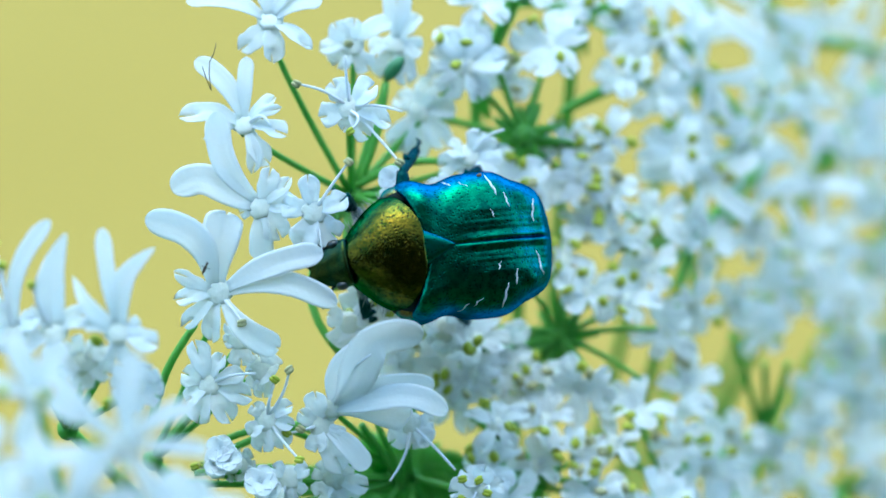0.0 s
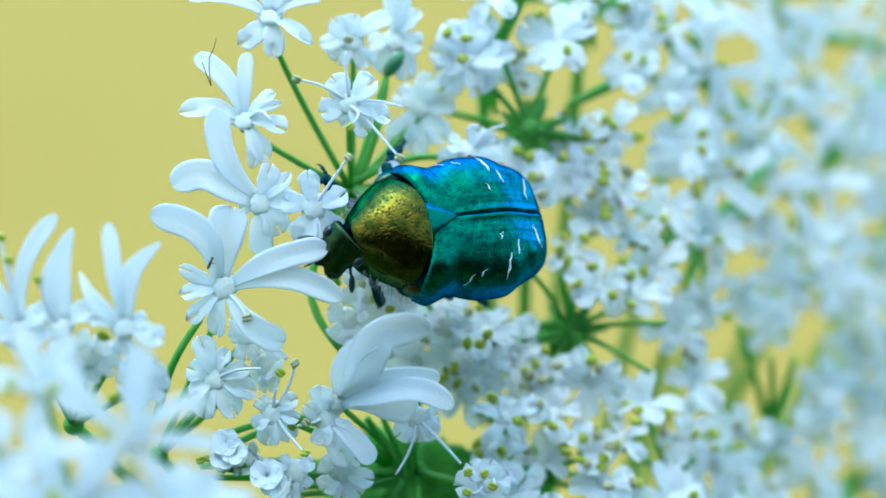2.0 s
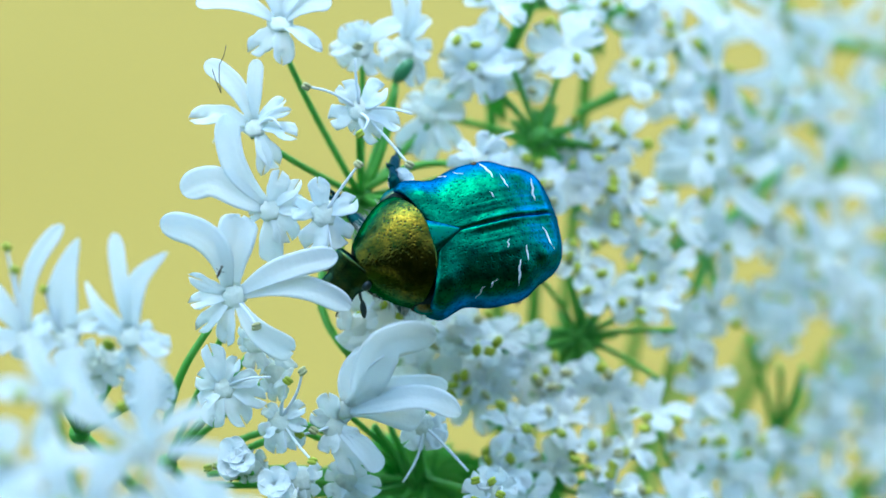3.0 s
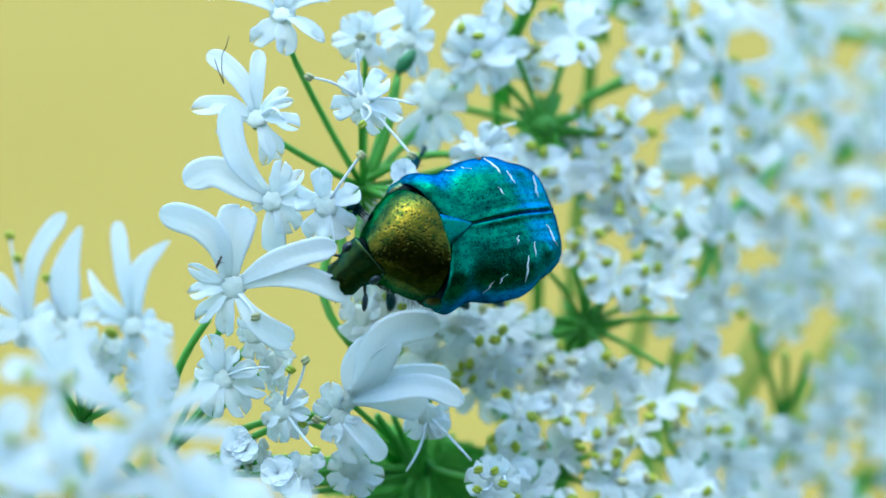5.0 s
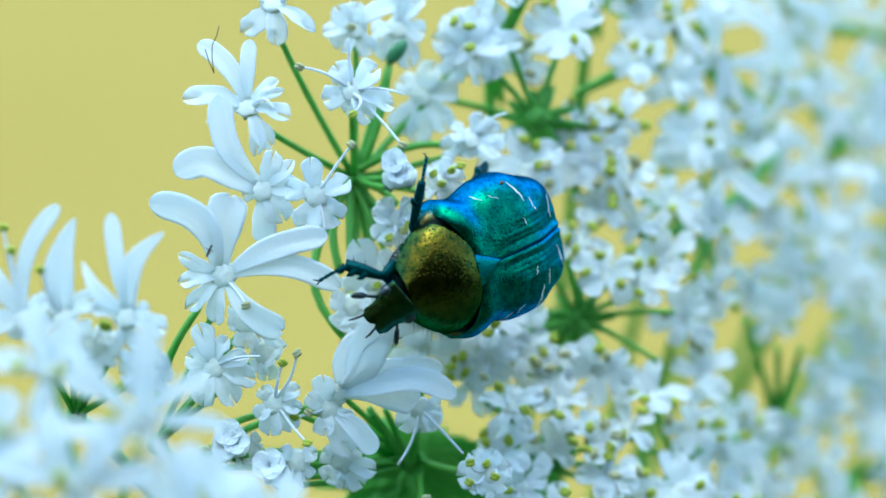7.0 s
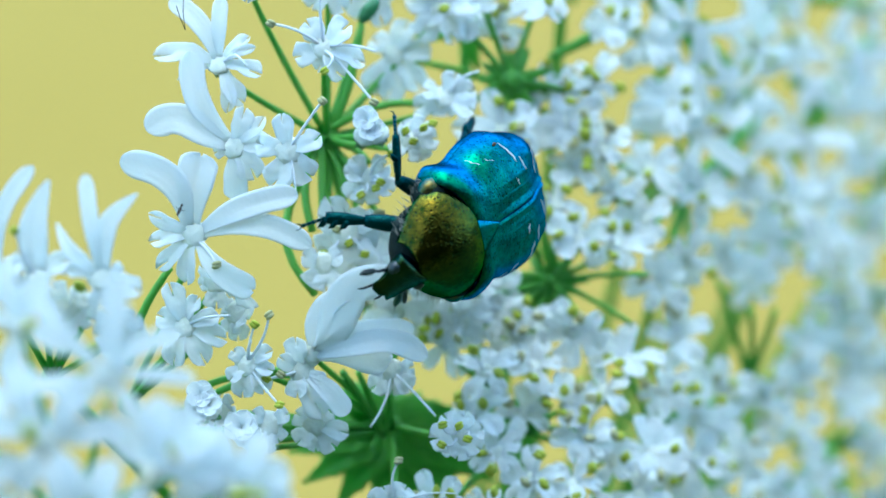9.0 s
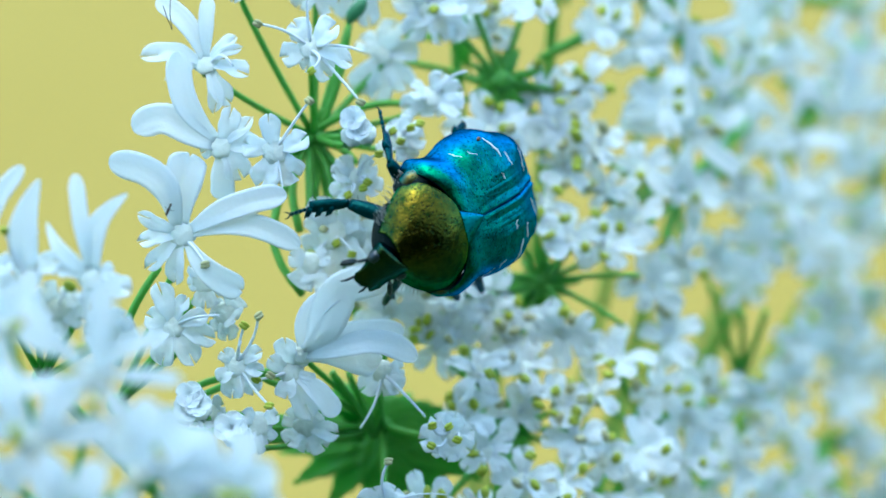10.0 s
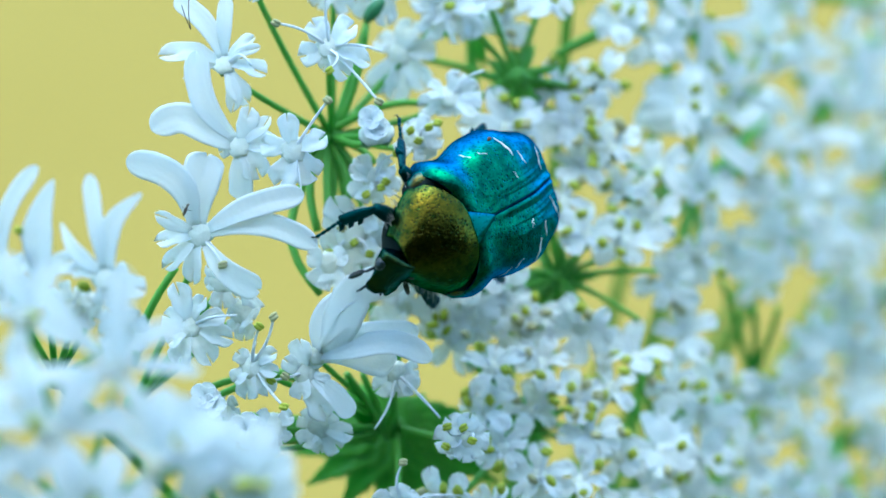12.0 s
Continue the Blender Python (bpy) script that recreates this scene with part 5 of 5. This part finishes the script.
for side, sg in (("r", -1), ("l", 1)):
    LEGS["front_" + side] = leg((5.4, sg * 2.0, -0.9), (3.0, 2.9, 2.2), 3)
    LEGS["mid_" + side] = leg((2.4, sg * 3.0, -1.3), (3.2, 3.3, 2.6), 1)
    LEGS["hind_" + side] = leg((-0.8, sg * 3.2, -1.4), (3.4, 3.8, 3.0), 1)


def aim(a, b, up):
    """The pose of a limb that starts at a and points to b."""
    x = (b - a).normalized()
    z = Vector(up) - x * x.dot(Vector(up))
    z.normalize()
    return Matrix.Translation(a * MM) @ Matrix((x, z.cross(x), z)).transposed().to_4x4()


def stride(name, rows):
    """Key one leg: rows of seconds, knee, ankle and toe in the beetle's own mm."""
    root, femur, tibia, foot = LEGS[name]
    hip = root.matrix_basis.translation / MM
    out = ([], [], [])
    for t, knee, ankle, toe in rows:
        k = (Vector(knee) - hip).normalized() * femur["reach"]
        a = k + (Vector(ankle) - Vector(knee)).normalized() * tibia["reach"]
        e = a + Vector(toe) - Vector(ankle)
        out[0].append((t, aim(Vector((0, 0, 0)), k, (0, 0, 1))))
        out[1].append((t, aim(k, a, (0, 0, 1))))
        out[2].append((t, aim(a, e, (0, 0, 1))))
    for limb, r in zip((femur, tibia, foot), out):
        walk(limb, r)


def sway(cl, rows):
    hub = cl["hub"]
    walk(cl, [(t, HEAD @ Matrix.Translation(((hub[0] + x) * MM, (hub[1] + y) * MM, hub[2] * MM))) for t, x, y in rows])



def motions():
    # the beetle's way over the florets: seconds, place, the way its head points, the way its back points
    way = [(0, 0.23, 0.01, -0.961, -0.108, 0.254, 0.242, 0.119, 0.963),
           (0.5, 0.32, -0.09, -0.908, -0.060, 0.414, 0.397, 0.186, 0.899),
           (1, 0.43, 0.43, -0.858, -0.029, 0.513, 0.486, 0.277, 0.829),
           (1.5, 0.21, 0.45, -0.870, -0.077, 0.488, 0.442, 0.316, 0.839),
           (2, -0.58, 0.86, -0.904, -0.099, 0.416, 0.353, 0.376, 0.857),
           (2.5, -0.54, 0.76, -0.933, -0.157, 0.324, 0.258, 0.336, 0.906),
           (3, -0.45, 0.65, -0.939, -0.231, 0.254, 0.175, 0.314, 0.933),
           (5, -0.56, 0.17, -0.881, -0.204, 0.427, 0.359, 0.300, 0.884),
           (5.5, 0.25, -0.57, -0.822, -0.221, 0.525, 0.476, 0.237, 0.847),
           (6, 0.29, -1.06, -0.788, -0.252, 0.561, 0.549, 0.122, 0.827),
           (6.5, 0.84, -1.41, -0.777, -0.352, 0.522, 0.563, -0.020, 0.826),
           (7, 1.15, -1.88, -0.729, -0.339, 0.595, 0.642, -0.036, 0.766),
           (9, 2.55, -1.86, -0.593, -0.429, 0.681, 0.775, -0.076, 0.627),
           (9.5, 2.53, -1.97, -0.607, -0.459, 0.648, 0.752, -0.068, 0.656),
           (10, 2.25, -1.53, -0.636, -0.375, 0.674, 0.728, -0.003, 0.685),
           (10.5, 2.39, -1.66, -0.637, -0.364, 0.679, 0.712, 0.058, 0.700),
           (11, 2.24, -1.43, -0.709, -0.367, 0.602, 0.632, 0.048, 0.773),
           (11.5, 2.47, -1.76, -0.725, -0.415, 0.550, 0.585, 0.049, 0.809),
           (12, 2.17, -1.90, -0.703, -0.396, 0.590, 0.632, 0.032, 0.774)]
    rows = []
    for t, x, y, fx, fy, fz, ux, uy, uz in way:
        f = Vector((fx, fy, fz)).normalized()
        u = Vector((ux, uy, uz))
        u = (u - f * f.dot(u)).normalized()
        rows.append((t, HEAD @ (Matrix.Translation((x * MM, y * MM, 4.0 * MM)) @ Matrix((f, u.cross(f), u)).transposed().to_4x4())))
    walk(BEETLE, rows)
    # its head: seconds, turn to its left, nod down, in degrees
    walk(BEETLE_HEAD, [(t, pose(7.9 * MM, 0.3 * MM, 0.6 * MM, 0, nod, yaw)) for t, yaw, nod in ((0, 6, 33), (0.5, 10, 31), (1, 20, 39), (1.5, 26, 49), (2, 34, 45), (2.5, 44, 39), (3, 36, 31), (5, 24, 33), (5.5, 14, 43), (6, 22, 39), (6.5, 32, 31), (7, 30, 31), (9, 42, 46), (9.5, 44, 46), (10.5, 44, 46), (11, 46, 45), (11.5, 50, 45), (12, 54, 44))])
    # its legs: seconds, knee, ankle, toe
    stride("front_r", [(0, (5.54, -3.86, -3.14), (6.74, -4.58, -0.70), (7.12, -5.51, -2.66)), (1.5, (5.04, -3.90, -3.08), (6.76, -4.35, -0.90), (6.32, -5.59, -2.66)), (3, (6.15, -4.49, -2.21), (6.19, -6.54, -4.13), (7.27, -6.81, -2.24)), (5, (4.90, -3.62, -3.26), (6.73, -4.90, -1.55), (7.29, -5.95, -3.39)), (5.5, (5.08, -4.25, -2.72), (7.35, -5.65, -1.82), (7.30, -6.60, -3.81)), (6, (7.44, -4.02, -0.44), (8.28, -5.81, -2.44), (9.46, -7.50, -3.21)), (6.5, (7.87, -1.30, 0.46), (9.81, -2.71, -1.02), (11.67, -1.92, -1.89)), (7, (8.17, -1.54, -0.15), (9.89, -2.99, -1.84), (11.70, -2.42, -2.96)), (9, (7.03, -2.94, -3.12), (8.66, -3.79, -5.25), (10.79, -4.10, -5.70)), (9.5, (6.81, -3.42, -3.01), (8.55, -4.26, -5.06), (10.65, -4.87, -5.32)), (10.5, (6.99, -3.74, -2.61), (9.48, -4.08, -3.88), (11.65, -3.87, -3.62)), (11.5, (7.72, -3.67, -0.37), (9.46, -3.93, -2.57), (10.49, -3.40, -4.43)), (12, (7.55, -3.81, -0.14), (8.90, -3.61, -2.60), (10.52, -3.04, -3.97))])
    stride("mid_r", [(0, (2.10, -6.08, -1.53), (0.30, -7.83, -3.52), (-0.59, -8.76, -5.78)), (1.5, (2.21, -6.07, -1.73), (-0.15, -7.79, -3.04), (-1.68, -9.10, -4.69)), (3, (2.77, -5.98, -0.50), (1.56, -8.04, -2.63), (0.60, -9.27, -4.71)), (5.5, (1.35, -5.51, -2.79), (-1.26, -7.15, -3.66), (-2.88, -7.97, -5.51)), (6, (4.14, -5.34, -0.23), (1.38, -6.93, 0.07), (-0.45, -7.60, -1.66)), (6.5, (4.72, -3.99, 0.50), (3.02, -6.66, 0.98), (1.17, -8.08, -0.17)), (7, (4.85, -4.21, 0.17), (3.33, -7.00, 0.56), (1.39, -8.12, -0.75)), (9, (4.66, -5.13, -1.33), (3.47, -8.09, -1.63), (1.46, -8.69, -3.18)), (9.5, (3.97, -5.66, -0.97), (1.76, -6.95, -2.90), (-0.03, -8.05, -4.43)), (10.5, (4.09, -5.53, -0.67), (1.91, -7.04, -2.46), (0.27, -8.34, -4.01)), (12, (4.06, -5.41, -0.25), (1.88, -6.82, -2.13), (0.18, -8.00, -3.70))])
    stride("hind_r", [(0, (-2.2, -4.6, -3.2), (-4.4, -5.8, -5.4), (-5.6, -4.8, -7.4)), (3, (-2.2, -4.7, -3.0), (-4.4, -5.9, -5.2), (-5.6, -4.9, -7.2)), (5.5, (-2.3, -4.6, -3.1), (-4.6, -5.7, -5.2), (-5.8, -4.7, -7.2)), (6.5, (-2.8, -4.2, -2.6), (-5.6, -4.6, -4.4), (-7.0, -3.6, -6.4)), (9.5, (-3.3, -3.9, -2.2), (-6.4, -4.2, -3.4), (-8.0, -3.0, -5.4)), (10.5, (-3.3, -3.9, -2.3), (-6.4, -4.2, -3.5), (-8.0, -3.0, -5.5)), (12, (-3.3, -3.9, -2.4), (-6.4, -4.2, -3.6), (-8.0, -3.0, -5.6))])
    stride("front_l", [(0, (5.81, 2.32, -3.76), (5.05, 4.04, -5.86), (4.66, 3.12, -7.82)), (1.5, (4.92, 1.97, -3.77), (3.79, 3.37, -5.93), (2.94, 2.22, -7.60)), (2.5, (4.71, 2.00, -3.73), (3.41, 2.49, -6.18), (2.99, 1.27, -7.96)), (5.5, (4.80, 1.81, -3.74), (3.98, 2.63, -6.30), (2.50, 1.97, -7.80)), (6, (4.43, 2.67, -3.56), (3.17, 3.76, -5.83), (1.60, 3.33, -7.31)), (6.5, (5.14, 3.03, -3.61), (3.99, 4.58, -5.66), (2.38, 4.51, -7.15)), (9.5, (4.94, 3.72, -3.20), (3.70, 5.39, -5.10), (1.87, 5.99, -6.16)), (10.5, (4.58, 3.83, -3.01), (3.79, 4.90, -5.49), (1.92, 5.15, -6.61)), (12, (4.18, 3.84, -2.80), (2.54, 5.71, -4.11), (1.58, 5.36, -6.06))])
    stride("mid_l", [(0, (1.80, 3.68, -4.27), (-0.22, 4.30, -6.67), (-0.06, 3.61, -9.17)), (1.5, (0.52, 2.58, -3.73), (-2.00, 3.06, -5.64), (-2.48, 1.74, -7.83)), (5.5, (0.61, 3.37, -3.81), (-1.70, 4.35, -5.80), (-2.40, 3.32, -8.08)), (9.5, (0.28, 5.07, -2.23), (-1.75, 7.20, -3.48), (-3.07, 7.38, -5.71)), (12, (0.28, 4.56, -2.94), (-1.71, 6.53, -4.49), (-2.78, 6.25, -6.84))])
    stride("hind_l", [(0, (-1.05, 3.97, -4.60), (-2.92, 4.94, -7.62), (-2.75, 4.21, -10.53)), (1.5, (-2.64, 3.16, -4.13), (-5.24, 3.58, -6.72), (-5.82, 2.22, -9.32)), (5.5, (-2.58, 3.86, -4.10), (-5.01, 4.62, -6.76), (-5.94, 3.63, -9.44)), (9.5, (-2.78, 5.73, -2.14), (-4.96, 8.00, -4.06), (-6.64, 8.11, -6.55)), (12, (-2.67, 5.39, -3.00), (-5.12, 7.09, -5.17), (-6.46, 6.90, -7.85))])
    # the clusters sway a little on their stalks: seconds, mm across, mm up
    sway(A, [(0, 0.00, 0.00), (0.5, -0.16, 0.02), (1, -0.27, 0.07), (1.5, -0.34, 0.03), (2, -0.59, -0.08), (2.5, -0.57, -0.04), (3, -0.54, -0.02), (5, -0.74, -0.23), (5.5, -0.85, -0.18), (6, -0.88, -0.12), (6.5, -0.78, -0.09), (7, -0.89, 0.02), (9, -1.04, 0.36), (9.5, -1.24, 0.38), (10, -1.31, 0.41), (10.5, -1.44, 0.45), (11, -1.26, 0.33), (11.5, -1.17, 0.15), (12, -1.18, 0.16)])
    sway(MAIN, [(0, 0.00, 0.00), (0.5, -0.04, 0.01), (1, -0.11, 0.05), (1.5, -0.18, -0.01), (2, -0.21, -0.04), (2.5, 0.09, -0.11), (3, -0.20, -0.09), (5, -0.64, -0.30), (5.5, -0.81, -0.16), (6, -0.77, -0.10), (6.5, -0.76, -0.14), (7, -0.79, 0.02), (9, -0.97, 0.14), (9.5, -1.03, 0.16), (10, -1.10, 0.20), (10.5, -1.15, 0.25), (11, -1.04, 0.11), (11.5, -1.16, -0.24), (12, -1.05, -0.09)])
    sway(LOW, [(0, 0.00, 0.00), (0.5, -0.07, 0.05), (1, -0.20, 0.21), (1.5, -0.20, 0.15), (2, -0.18, 0.06), (2.5, -0.18, 0.05), (3, -0.31, 0.06), (5, -0.48, -0.05), (5.5, -0.49, -0.06), (6, -0.58, -0.25), (6.5, -0.57, -0.19), (7, -0.53, -0.03), (9, -0.61, -0.07), (9.5, -0.61, -0.05), (10, -0.68, -0.08), (10.5, -0.73, -0.02), (11, -0.74, -0.23), (11.5, -0.99, -0.58), (12, -0.81, -0.44)])
    sway(EDGE, [(0, 0.00, 0.00), (0.5, -0.05, 0.01), (1, -0.18, 0.04), (1.5, -0.12, -0.02), (2, -0.16, -0.05), (2.5, -0.23, -0.04), (3, -0.40, -0.15), (5, -0.60, -0.25), (5.5, -0.63, -0.24), (6, -0.64, -0.18), (6.5, -0.58, -0.22), (7, -0.49, -0.19), (9, -0.32, -0.31), (9.5, -0.32, -0.29), (10, -0.32, -0.25), (10.5, -0.37, -0.33), (11, -0.45, -0.41), (11.5, -0.64, -0.64), (12, -0.54, -0.55)])
    sway(NEAR, [(0, 0.00, -0.00), (1, -0.04, -0.00), (2, -0.08, -0.03), (3, -0.17, -0.04), (5, -0.10, 0.28), (6, -0.13, 0.37), (7, -0.14, 0.37), (9, -0.13, 0.39), (10, -0.28, 0.38), (11, -0.33, 0.56), (12, -0.33, 0.73)])
    sway(FAR[0], [(0, 0.00, 0.00), (0.5, -0.01, 0.03), (1, -0.02, 0.02), (1.5, -0.02, 0.03), (2, -0.05, 0.06), (2.5, -0.04, 0.02), (3, 0.02, 0.02), (5, -0.04, 0.06), (5.5, -0.06, 0.03), (6, -0.10, 0.03), (6.5, -0.02, 0.06), (7, -0.03, 0.11), (9, -0.04, 0.25), (9.5, -0.08, 0.20), (10, -0.16, 0.24), (10.5, -0.14, 0.25), (11, -0.19, 0.25), (11.5, -0.15, 0.22), (12, -0.15, 0.22)])
    sway(FAR[1], [(0, 0.00, 0.00), (0.5, 0.06, 0.03), (1, 0.12, 0.02), (1.5, 0.12, 0.04), (2, 0.16, 0.06), (2.5, 0.16, 0.09), (3, 0.23, 0.08), (5, 0.25, 0.06), (5.5, 0.22, 0.04), (6, 0.24, 0.04), (6.5, 0.25, 0.07), (7, 0.25, 0.12), (9, 0.16, 0.22), (9.5, 0.18, 0.23), (10, 0.16, 0.20), (10.5, 0.18, 0.28), (11, 0.27, 0.29), (11.5, 0.45, 0.33), (12, 0.25, 0.25)])
    sway(FAR[2], [(0, 0.00, 0.00), (0.5, 0.02, -0.02), (1, 0.01, -0.02), (1.5, 0.01, 0.07), (2, -0.02, 0.08), (2.5, -0.00, 0.02), (3, 0.02, -0.13), (5, 0.06, 0.03), (5.5, -0.00, 0.08), (6, -0.06, 0.01), (6.5, -0.04, -0.02), (7, -0.04, 0.05), (9, -0.23, 0.29), (9.5, -0.30, 0.24), (10, -0.33, 0.27), (10.5, -0.44, 0.29), (11, -0.47, 0.25), (11.5, -0.48, 0.23), (12, -0.47, 0.19)])
    sway(FAR[4], [(0, 0.00, -0.00), (1, 0.16, 0.00), (2, 0.18, -0.03), (3, 0.22, -0.04), (5, 0.22, -0.10), (6, 0.25, -0.14), (7, 0.31, -0.13), (9, 0.32, -0.18), (10, 0.42, -0.19), (11, 0.50, -0.33), (12, 0.56, -0.36)])
    sway(HAIR_ON_PETAL, [(0, 0.00, 0.00), (0.5, -0.16, 0.02), (1, -0.27, 0.07), (1.5, -0.34, 0.03), (2, -0.59, -0.08), (2.5, -0.57, -0.04), (3, -0.54, -0.02), (5, -0.74, -0.23), (5.5, -0.85, -0.18), (6, -0.88, -0.12), (6.5, -0.78, -0.09), (7, -0.89, 0.02), (9, -1.04, 0.36), (9.5, -1.24, 0.38), (10, -1.31, 0.41), (10.5, -1.44, 0.45), (11, -1.26, 0.33), (11.5, -1.17, 0.15), (12, -1.18, 0.16)])
    sway(INSECT, [(0, 0.00, 0.00), (0.5, -0.04, 0.01), (1, -0.11, 0.05), (1.5, -0.18, -0.01), (2, -0.21, -0.04), (2.5, 0.09, -0.11), (3, -0.20, -0.09), (5, -0.64, -0.30), (5.5, -0.81, -0.16), (6, -0.77, -0.10), (6.5, -0.76, -0.14), (7, -0.79, 0.02), (9, -0.97, 0.14), (9.5, -1.03, 0.16), (10, -1.10, 0.20), (10.5, -1.15, 0.25), (11, -1.04, 0.11), (11.5, -1.16, -0.24), (12, -1.05, -0.09)])


motions()
